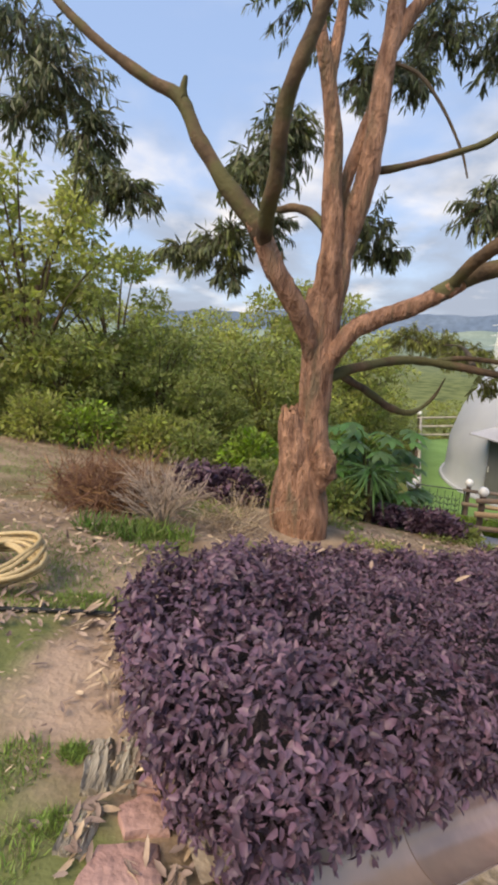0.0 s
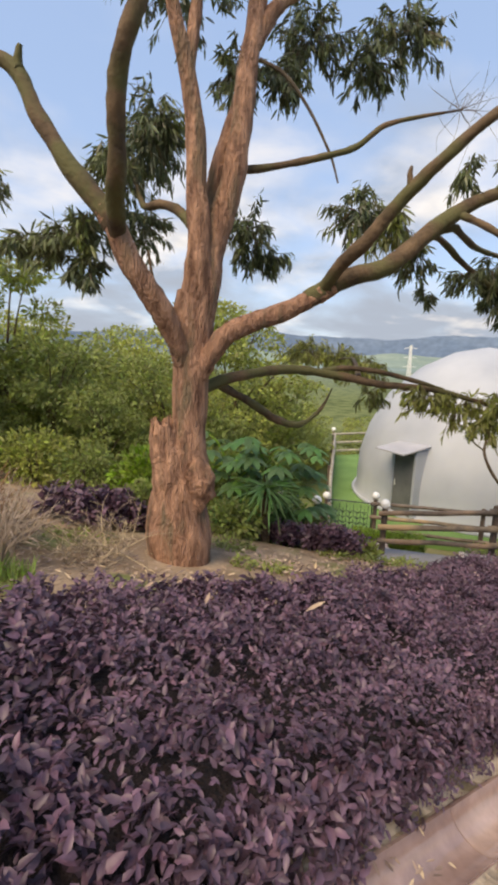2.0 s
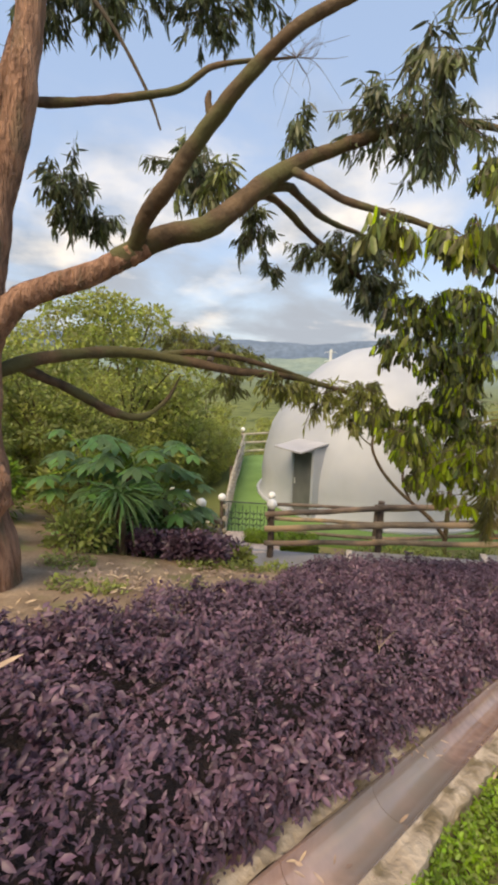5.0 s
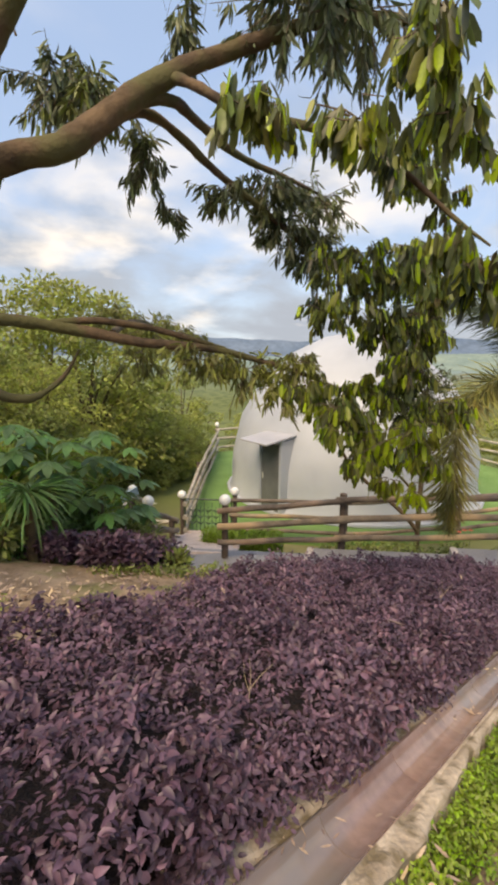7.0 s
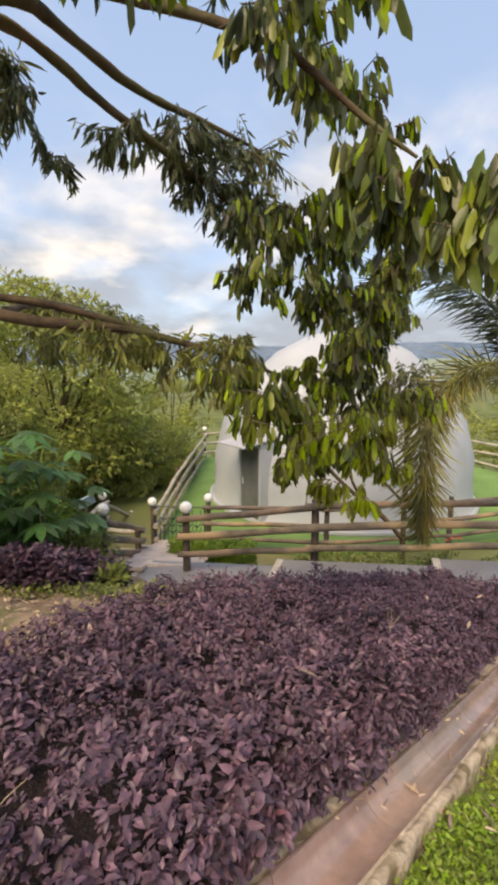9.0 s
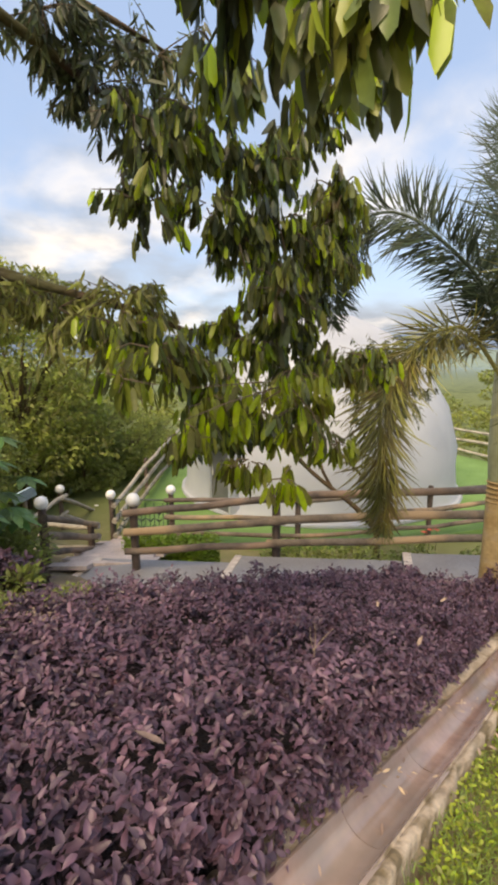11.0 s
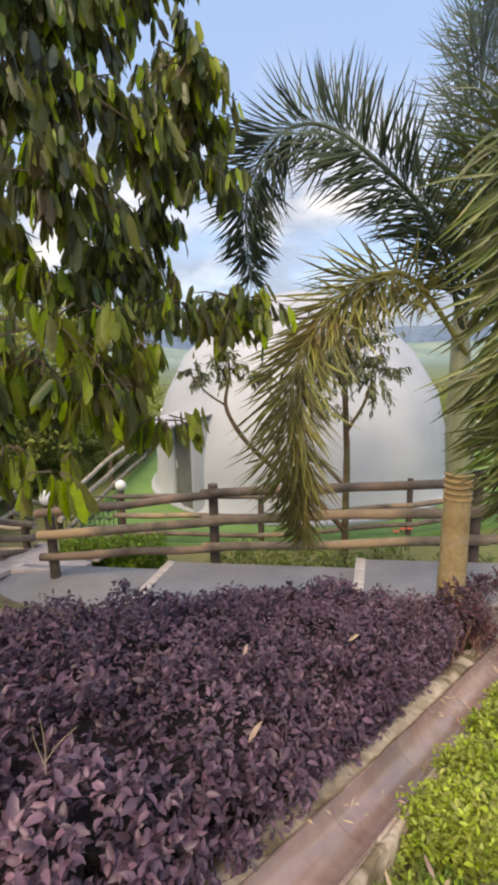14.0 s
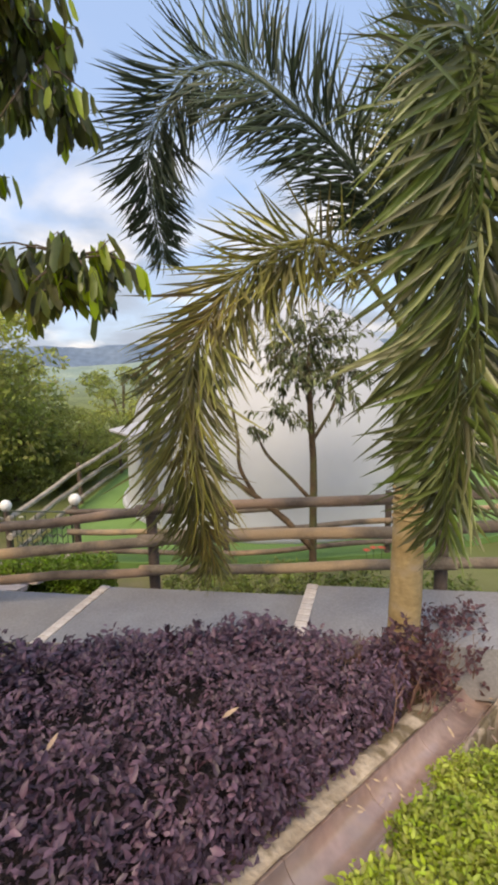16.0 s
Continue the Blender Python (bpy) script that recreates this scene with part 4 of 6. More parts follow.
def eucalyptus():
    root = thing("eucalyptus_tree", (0.96, 5.35, gz(0.96, 5.35)), "large eucalyptus with reddish peeling bark and hanging leaves", "tree")
    off = Matrix.Translation(root.location).inverted()

    def limb(name, pts, radii, mat, n=12, rough=0.22):
        return part(name, Shape().tube(pts, radii, n, 6, rough), mat, root)

    limb("trunk", [(0.95, 5.35, -0.75), (0.96, 5.33, -0.35), (0.95, 5.33, 0.2), (0.98, 5.34, 0.7), (1.05, 5.34, 1.0), (1.06, 5.35, 1.5), (1.08, 5.36, 1.95), (1.1, 5.38, 2.3)], [0.42, 0.33, 0.285, 0.255, 0.185, 0.175, 0.18, 0.15], BARK, 28, 0.36)
    stub = Shape().tube([(0.90, 5.28, 0.1), (0.86, 5.25, 0.5), (0.815, 5.22, 0.85), (0.79, 5.2, 1.02), (0.785, 5.2, 1.05)], [0.19, 0.18, 0.135, 0.11, 0.07], 22, 5, 0.35)
    stub.v = [(a, b, c + (0.16 * noise.noise((a * 30, b * 30, 0)) if c > 0.97 else 0)) for a, b, c in stub.v]
    part("stub", stub, BARK, root, "broken splintered stub")
    limb("burl", [(1.12, 5.18, 0.15), (1.17, 5.14, 0.42), (1.16, 5.15, 0.62), (1.1, 5.2, 0.75)], [0.05, 0.13, 0.12, 0.04], BARK, 12, 0.5)
    limb("leader", [(1.08, 5.38, 1.95), (1.13, 5.33, 2.4), (1.15, 5.3, 2.81), (1.12, 5.31, 3.26), (1.10, 5.3, 3.68), (1.03, 5.29, 4.13), (0.93, 5.25, 4.5), (0.85, 5.2, 5.0), (0.7, 5.2, 6.2)], [0.16, 0.14, 0.12, 0.105, 0.088, 0.075, 0.062, 0.05, 0.02], BARK, 16)
    limb("leader", [(1.12, 5.36, 1.95), (1.2, 5.38, 2.4), (1.29, 5.4, 2.80), (1.45, 5.39, 3.31), (1.52, 5.42, 3.71), (1.58, 5.5, 4.23), (1.65, 5.58, 4.71), (1.7, 5.65, 5.1), (1.85, 5.7, 7.0)], [0.16, 0.148, 0.135, 0.115, 0.105, 0.10, 0.088, 0.08, 0.03], BARK, 16)
    limb("leader", [(1.22, 5.48, 2.95), (1.3, 5.53, 3.4), (1.48, 5.53, 3.95), (1.57, 5.52, 4.3)], [0.08, 0.07, 0.06, 0.05], BARK, 10)
    limb("leader", [(1.04, 5.3, 4.05), (1.08, 5.3, 4.4), (1.13, 5.3, 4.8), (1.2, 5.3, 5.8)], [0.06, 0.055, 0.05, 0.025], BARK, 10)
    limb("leader", [(1.65, 5.58, 4.55), (1.85, 5.6, 4.88), (2.1, 5.65, 5.08), (2.6, 5.7, 5.35), (3.1, 5.8, 5.9)], [0.075, 0.07, 0.06, 0.045, 0.02], BARK, 10)
    limb("limb", [(1.0, 5.28, 1.4), (0.98, 5.25, 1.62), (0.93, 5.19, 1.84), (0.80, 5.07, 2.1), (0.58, 4.96, 2.42), (0.40, 4.95, 2.8), (0.34, 4.95, 2.88)], [0.03, 0.075, 0.098, 0.106, 0.1, 0.094, 0.085], BARK, 14, 0.2)
    limb("limb", [(0.43, 4.95, 2.74), (0.34, 4.955, 2.88), (0.10, 4.98, 3.17), (-0.17, 5.08, 3.59), (-0.33, 5.15, 3.92), (-0.59, 5.19, 4.06), (-0.95, 5.24, 4.30), (-1.22, 5.29, 4.52), (-1.5, 5.4, 4.8), (-2.0, 5.9, 5.4)], [0.09, 0.088, 0.076, 0.07, 0.066, 0.052, 0.046, 0.04, 0.032, 0.015], LIMB_BARK, 14, 0.2)
    limb("knot", [(-0.31, 5.12, 3.9), (-0.29, 5.1, 4.0), (-0.27, 5.1, 4.07)], [0.05, 0.036, 0.02], LIMB_BARK, 8, 0.3)
    limb("limb", [(0.45, 4.93, 2.68), (0.48, 4.68, 2.85), (0.53, 4.42, 3.02), (0.55, 4.3, 3.23), (0.58, 4.18, 3.46), (0.67, 4.07, 3.67), (0.78, 4.04, 3.92), (0.95, 4.0, 4.3), (1.2, 4.0, 5.0)], [0.075, 0.072, 0.068, 0.064, 0.06, 0.056, 0.05, 0.042, 0.02], LIMB_BARK, 14, 0.2)
    limb("limb", [(1.14, 5.28, 1.3), (1.18, 5.25, 1.52), (1.26, 5.2, 1.72), (1.38, 5.16, 1.88), (1.58, 5.12, 2.0), (1.94, 5.05, 2.13), (2.19, 5.0, 2.27), (2.35, 4.98, 2.36)], [0.03, 0.07, 0.092, 0.096, 0.093, 0.088, 0.085, 0.078], BARK, 14, 0.18)
    limb("limb", [(2.12, 5.01, 2.23), (2.43, 4.97, 2.41), (2.72, 4.93, 2.50), (2.91, 4.91, 2.60), (3.18, 4.92, 2.83), (3.45, 4.93, 3.03), (3.73, 4.92, 3.18), (4.04, 4.87, 3.31), (4.4, 4.75, 3.42), (4.9, 4.6, 3.45), (5.4, 4.45, 3.35)], [0.08, 0.083, 0.08, 0.078, 0.076, 0.066, 0.058, 0.05, 0.042, 0.032, 0.012], LIMB_BARK, 14, 0.18)
    limb("limb", [(2.25, 4.97, 2.33), (2.33, 4.72, 2.5), (2.45, 4.5, 2.64), (2.58, 4.38, 2.83), (2.70, 4.28, 2.98), (2.83, 4.13, 3.12), (2.99, 4.02, 3.28), (3.13, 3.94, 3.39), (3.36, 3.88, 3.52), (3.62, 3.84, 3.66), (4.0, 3.76, 3.8), (4.5, 3.7, 3.95)], [0.06, 0.058, 0.056, 0.054, 0.05, 0.045, 0.042, 0.038, 0.034, 0.03, 0.024, 0.01], LIMB_BARK, 12, 0.18)
    limb("knot", [(2.68, 4.28, 2.97), (2.66, 4.27, 3.06), (2.67, 4.27, 3.12)], [0.028, 0.02, 0.012], LIMB_BARK, 8, 0.3)
    limb("limb", [(1.15, 5.4, 1.36), (1.4, 5.5, 1.46), (1.7, 5.62, 1.53), (2.05, 5.85, 1.57), (2.43, 6.0, 1.56), (2.87, 6.05, 1.5), (3.33, 6.0, 1.42), (3.90, 5.95, 1.38), (4.29, 5.88, 1.30), (4.79, 5.8, 1.16), (5.3, 5.6, 0.95)], [0.066, 0.06, 0.056, 0.054, 0.052, 0.05, 0.046, 0.038, 0.03, 0.022, 0.01], LIMB_BARK, 12, 0.2)
    limb("limb", [(2.6, 6.03, 1.56), (2.9, 6.08, 1.6), (3.3, 6.05, 1.57), (3.75, 5.98, 1.47), (4.1, 5.92, 1.37)], [0.034, 0.032, 0.03, 0.028, 0.02], LIMB_BARK, 8, 0.2)
    limb("limb", [(1.35, 5.5, 1.42), (1.75, 5.8, 1.2), (2.1, 6.0, 0.98), (2.4, 6.08, 0.93), (2.65, 6.15, 1.1), (2.8, 6.2, 1.35)], [0.045, 0.046, 0.05, 0.036, 0.022, 0.01], LIMB_BARK, 10, 0.3)
    limb("limb", [(1.5, 5.48, 3.44), (1.64, 5.56, 3.48), (1.97, 5.54, 3.54), (2.35, 5.53, 3.64), (2.67, 5.53, 3.75), (2.94, 5.5, 3.95), (3.25, 5.45, 4.03), (3.64, 5.37, 4.09)], [0.04, 0.038, 0.035, 0.033, 0.03, 0.025, 0.02, 0.008], LIMB_BARK, 8)
    limb("limb", [(1.08, 5.4, 2.9), (0.95, 5.6, 3.08), (0.78, 5.75, 3.17), (0.6, 5.95, 3.2), (0.5, 6.1, 3.5)], [0.0504, 0.05, 0.0462, 0.0378, 0.0168], LIMB_BARK, 8)
    limb("branch", [(1.02, 5.5, 2.1), (0.85, 5.6, 2.15), (0.72, 5.6, 2.35), (0.66, 5.6, 2.7)], [0.03, 0.028, 0.022, 0.01], LIMB_BARK, 8)
    limb("branch", [(1.7, 5.55, 4.42), (1.95, 5.53, 4.3), (2.2, 5.53, 4.02), (2.42, 5.53, 3.66), (2.52, 5.55, 3.42)], [0.018, 0.017, 0.015, 0.013, 0.008], TWIG, 6)
    limb("branch", [(3.05, 4.92, 2.72), (3.32, 5.09, 2.87), (3.58, 5.28, 2.84), (3.88, 5.42, 2.70), (4.21, 5.55, 2.57), (4.57, 5.70, 2.43), (4.91, 5.85, 2.28), (5.3, 5.95, 2.1)], [0.04, 0.036, 0.032, 0.03, 0.027, 0.024, 0.018, 0.008], LIMB_BARK, 8)
    limb("branch", [(3.15, 4.92, 2.8), (3.44, 4.98, 2.92), (3.68, 5.2, 2.93), (3.96, 5.43, 2.89), (4.23, 5.61, 2.88), (4.61, 5.74, 2.85), (5.05, 5.9, 2.8)], [0.042, 0.04, 0.036, 0.032, 0.027, 0.022, 0.01], LIMB_BARK, 8)
    limb("branch", [(3.46, 4.93, 3.03), (3.58, 4.7, 2.88), (3.7, 4.52, 2.73), (3.83, 4.42, 2.66), (4.0, 4.35, 2.61), (4.2, 4.28, 2.56), (4.38, 4.16, 2.46), (4.5, 4.02, 2.34), (4.64, 3.93, 2.2), (4.81, 3.83, 2.02), (4.97, 3.75, 1.89)], [0.034, 0.032, 0.029, 0.026, 0.024, 0.022, 0.02, 0.018, 0.016, 0.013, 0.007], LIMB_BARK, 8)
    limb("limb", [(3.09, 6.1, 1.5), (3.3, 6.8, 1.65), (3.6, 7.8, 1.72), (3.8, 9.0, 1.7)], [0.035, 0.03, 0.022, 0.008], LIMB_BARK, 8)
    far = [((-1.78, 6.0, 4.55, 0.55, 0.5, 0.45), 1.4), ((-2.2, 6.2, 5.0, 0.6, 0.5, 0.45), 1.2), ((-2.1, 6.0, 4.2, 0.4, 0.4, 0.3), 0.7), ((-1.4, 5.85, 3.9, 0.4, 0.4, 0.4), 1.1), ((-0.97, 5.72, 3.3, 0.4, 0.35, 0.22), 0.8), ((-1.3, 5.7, 3.45, 0.25, 0.25, 0.2), 0.4),
           ((0.05, 5.28, 2.72, 0.4, 0.3, 0.28), 1.0), ((-0.35, 5.3, 2.68, 0.28, 0.25, 0.12), 0.4), ((0.15, 5.25, 2.45, 0.2, 0.2, 0.15), 0.3), ((0.65, 6.23, 4.05, 0.42, 0.35, 0.48), 1.2), ((0.3, 6.1, 3.6, 0.3, 0.3, 0.28), 0.6), ((0.68, 6.9, 4.31, 0.4, 0.4, 0.42), 0.9),
           ((0.31, 6.9, 3.85, 0.4, 0.3, 0.35), 0.8), ((0.54, 6.5, 3.17, 0.35, 0.3, 0.3), 0.6), ((1.74, 6.23, 3.1, 0.24, 0.3, 0.42), 0.7), ((1.95, 6.3, 2.85, 0.25, 0.2, 0.16), 0.35)]
    high = [((1.0, 6.4, 5.6, 0.8, 0.7, 0.5), 1.2), ((1.56, 6.27, 4.66, 0.35, 0.35, 0.35), 0.8), ((2.42, 6.6, 5.25, 0.55, 0.5, 0.4), 1.3), ((3.48, 6.45, 5.38, 0.55, 0.5, 0.35), 1.2), ((3.1, 6.45, 5.0, 0.4, 0.35, 0.25), 0.7), ((2.05, 6.1, 4.6, 0.25, 0.25, 0.3), 0.5), ((1.7, 5.4, 6.8, 1.2, 1.2, 0.8), 1.3), ((0.2, 5.6, 6.6, 1.1, 1.0, 0.7), 1.0), ((1.0, 4.6, 6.2, 0.9, 0.8, 0.6), 0.8)]
    right = [((2.77, 5.62, 3.2, 0.36, 0.3, 0.36), 1.2), ((3.01, 5.2, 3.0, 0.22, 0.2, 0.2), 0.5), ((3.57, 5.05, 3.42, 0.14, 0.15, 0.2), 0.3), ((3.95, 5.5, 2.6, 0.22, 0.2, 0.16), 0.35), ((3.36, 5.45, 2.75, 0.22, 0.2, 0.24), 0.55), ((3.56, 5.6, 2.42, 0.1, 0.1, 0.14), 0.15), ((4.2, 4.8, 3.5, 0.4, 0.35, 0.28), 1.0), ((4.65, 4.6, 3.45, 0.45, 0.4, 0.35), 1.0), ((4.5, 3.8, 3.9, 0.4, 0.4, 0.35), 0.7), ((3.98, 3.95, 3.44, 0.22, 0.2, 0.22), 0.5), ((4.22, 4.25, 3.12, 0.24, 0.2, 0.22), 0.5),
             ((4.35, 5.62, 2.72, 0.32, 0.3, 0.22), 0.8), ((4.62, 5.75, 2.45, 0.32, 0.3, 0.26), 0.9), ((4.95, 5.88, 2.3, 0.32, 0.3, 0.26), 0.9), ((5.0, 5.88, 2.75, 0.35, 0.3, 0.28), 0.8)]
    low = [((3.3, 6.3, 1.3, 0.4, 0.3, 0.14), 0.4), ((3.9, 5.95, 1.28, 0.4, 0.3, 0.2), 0.9), ((4.3, 5.9, 1.18, 0.33, 0.3, 0.28), 1.0), ((4.75, 5.75, 1.25, 0.4, 0.3, 0.2), 0.9), ((4.6, 5.8, 0.95, 0.25, 0.2, 0.2), 0.5)]
    beyond = [((3.8, 9.1, 1.75, 0.6, 0.45, 0.28), 1.6), ((3.2, 9.0, 1.85, 0.5, 0.4, 0.28), 1.2), ((4.1, 8.5, 1.6, 0.45, 0.4, 0.25), 1.1), ((3.6, 7.8, 1.6, 0.35, 0.3, 0.2), 0.6)]
    for group, twigs, per, ln, mat in ((far, 44, 22, 0.135, GUM_LEAF), (high, 44, 22, 0.135, GUM_LEAF), (right, 36, 19, 0.125, GUM_LEAF), (low, 30, 17, 0.12, OLIVE_LEAF), (beyond, 40, 20, 0.12, OLIVE_LEAF)):
        b, w, nrm, size, lines = hanging(group, twigs, per, ln)
        part("crown", leaf_mesh("leaves", b, w, nrm, size, size * 0.19, 0.15, 0.12), mat, root)
        tagged(part("twig_growth", twig_shape(lines), TWIG, root), kind="stuff")
    upper = [(5.94, 5.66, 2.37), (6.15, 5.56, 1.97), (5.87, 5.41, 1.56), (5.61, 5.31, 1.67), (5.57, 5.13, 1.27), (5.39, 5.46, 2.03), (5.33, 5.28, 1.56), (5.15, 5.27, 1.71), (4.92, 5.29, 1.95), (4.77, 5.27, 2.11), (5.10, 5.27, 2.17), (4.82, 5.27, 1.67), (5.64, 5.49, 2.08), (6.22, 5.68, 1.6), (5.86, 5.61, 1.25), (5.76, 5.49, 1.03), (6.14, 5.74, 1.81)]
    lower = [(6.35, 5.41, 0.85), (5.97, 5.34, 0.84), (5.68, 5.21, 0.75), (5.46, 5.32, 0.93), (5.24, 5.43, 1.06), (5.41, 5.16, 0.58), (5.63, 5.07, 0.55), (5.13, 5.18, 0.70), (4.95, 5.17, 0.86), (4.81, 5.01, 0.90), (5.12, 5.02, 0.46), (4.66, 5.31, 1.03)]
    fringe = [(5.84, 5.06, 0.32), (5.45, 4.84, 0.19), (5.28, 4.93, 0.29), (4.60, 4.73, 0.76), (4.88, 4.79, 0.48), (5.05, 5.0, 0.62), (5.6, 5.0, 0.45), (6.2, 5.35, 0.75), (5.75, 5.1, 0.62)]
    overhead = [(4.78, 3.89, 1.93), (4.83, 3.70, 1.74), (4.96, 3.67, 1.82), (4.93, 3.70, 1.66), (5.07, 3.58, 1.74), (5.03, 3.56, 1.6), (5.11, 3.45, 1.62), (5.14, 3.46, 1.76), (4.84, 3.78, 1.93), (5.2, 3.52, 1.7), (5.08, 4.5, 1.99), (5.35, 4.39, 1.92), (4.95, 4.3, 1.88), (5.52, 4.28, 1.88)]
    boughs = [(3.62, 3.66, 2.30), (4.02, 3.55, 2.27), (4.15, 3.25, 2.45), (4.38, 3.38, 2.28), (4.45, 3.9, 2.4), (4.7, 4.2, 2.45), (4.9, 4.5, 2.55), (5.2, 4.6, 2.6), (5.5, 4.75, 2.5), (4.6, 4.0, 2.85), (5.0, 4.4, 3.1)]
    for spots, radii, twigs, per, ln, mat in ((upper, (0.24, 0.2, 0.2), 21, 17, 0.118, GUM_LEAF_SHADE), (lower, (0.24, 0.18, 0.14), 12, 15, 0.118, GUM_LEAF_SHADE), (lower, (0.22, 0.16, 0.13), 5, 14, 0.122, GUM_LEAF_LIT), (fringe, (0.16, 0.1, 0.08), 7, 9, 0.125, GUM_LEAF_LIT), (overhead, (0.12, 0.09, 0.10), 7, 9, 0.14, GUM_LEAF_SHADE), (boughs, (0.2, 0.18, 0.14), 12, 14, 0.12, GUM_LEAF_SHADE)):
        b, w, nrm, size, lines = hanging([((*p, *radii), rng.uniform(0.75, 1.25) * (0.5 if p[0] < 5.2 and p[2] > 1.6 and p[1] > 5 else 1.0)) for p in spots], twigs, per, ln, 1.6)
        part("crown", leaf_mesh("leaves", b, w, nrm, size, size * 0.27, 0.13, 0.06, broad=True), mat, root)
        tagged(part("twig_growth", twig_shape(lines, 0.005), TWIG, root), kind="stuff")
    # leaves that hang singly over the walk
    kinds = []
    for k in range(5):
        kinds.append(leaf_mesh("leaf", [(0, 0, 0)], [(0.0, 0.05 * k, -1)], [(1, 0, 0)], [0.115 + 0.012 * k], [0.032 + 0.003 * k], 0.13, 0.04 * k, broad=True))
        kinds[-1].materials.append(GUM_LEAF_LIT)
    b, w, nrm, size, lines = hanging([((5.1, 3.52, 1.66, 0.15, 0.08, 0.06), 0.5), ((3.62, 3.66, 2.28, 0.12, 0.08, 0.06), 0.4), ((4.02, 3.55, 2.25, 0.1, 0.08, 0.06), 0.4), ((4.15, 3.25, 2.42, 0.1, 0.08, 0.06), 0.3), ((5.5, 4.9, 0.7, 0.6, 0.16, 0.3), 0.9)], 8, 8, 0.15, 2.0)
    tagged(part("twig_growth", twig_shape(lines, 0.005), TWIG, root), kind="stuff")
    for i in range(min(len(b), 250)):
        o = part("leaf", kinds[i % 5], None, root)
        q = Vector((0, 0, -1)).rotation_difference(Vector(w[i])).to_matrix().to_4x4()
        o.matrix_basis = Matrix.Translation(b[i]) @ q @ Matrix.Rotation(rng.uniform(0, 6.28), 4, "Z")
    for o in root.children:
        o.matrix_basis = off @ o.matrix_basis


eucalyptus()


# ---- palm ----
def frond(root, pts, width, mat, leaflets=260, hang=0.5, span=(0.04, 1.0), single=0, wild=0.16, blade=0.020):
    line, rad = smooth_line(pts, [0.022, 0.018, 0.014, 0.009, 0.004][:len(pts)] if len(pts) <= 5 else list(np.linspace(0.022, 0.004, len(pts))), 10)
    line = np.array(line)
    f = part("frond", Shape().tube(pts, list(np.linspace(0.022, 0.004, len(pts))), 7, 6), mat, root, "arching palm frond with whorled leaflets")
    seg = np.linalg.norm(np.diff(line, axis=0), axis=1)
    cum = np.concatenate([[0], np.cumsum(seg)]) / seg.sum()
    s = np.sort(rng.uniform(span[0], span[1], leaflets))
    p = np.stack([np.interp(s, cum, line[:, k]) for k in range(3)], 1)
    d = unit(np.stack([np.interp(np.minimum(s + 0.03, 1), cum, line[:, k]) - np.interp(np.maximum(s - 0.03, 0), cum, line[:, k]) for k in range(3)], 1))
    a = rng.uniform(0, 2 * math.pi, leaflets)
    u = unit(np.cross(d, np.array([0.13, 0.21, 1.0])))
    v = np.cross(u, d)
    out = u * np.cos(a)[:, None] + v * np.sin(a)[:, None]
    way = unit(out * 0.85 + d * rng.uniform(0.3, 0.9, (leaflets, 1)) + rng.normal(size=(leaflets, 3)) * wild + np.array([0, 0, -hang * 0.4]))
    taper = np.clip(np.minimum((s - span[0]) * 6 + 0.45, (1.05 - s) * 2.6 + 0.25), 0.3, 1)
    length = width * taper * rng.uniform(0.75, 1.1, leaflets)
    nrm = unit(np.cross(way, d))
    wide = np.full(leaflets, blade) * rng.uniform(0.8, 1.2, leaflets)
    if single:
        kinds = []
        for k in range(4):
            kinds.append(leaf_mesh("leaflet", [(0, 0, 0)], [(0, 0, 1)], [(1, 0, 0)], [1.0], [0.036 + 0.006 * k], 0.25, 0.26 + 0.08 * k))
            kinds[-1].materials.append(mat)
        chosen = rng.choice(leaflets, single, replace=False)
        for i in chosen:
            side = np.cross(way[i], nrm[i])
            turn = Matrix((nrm[i], -side, way[i])).transposed().to_4x4()
            o = part("leaflet", kinds[i % 4], None, f)
            o.matrix_basis = Matrix.Translation(p[i]) @ turn @ Matrix.Scale(length[i], 4)
    stay = np.ones(leaflets, bool)
    if single:
        stay[chosen] = False
    rest = part("leaflet_rest", leaf_mesh("leaflets", p[stay], way[stay], nrm[stay], length[stay], wide[stay], 0.25, 0.10 + 0.12 * hang), mat, f)
    tagged(rest, kind="stuff")
    return f


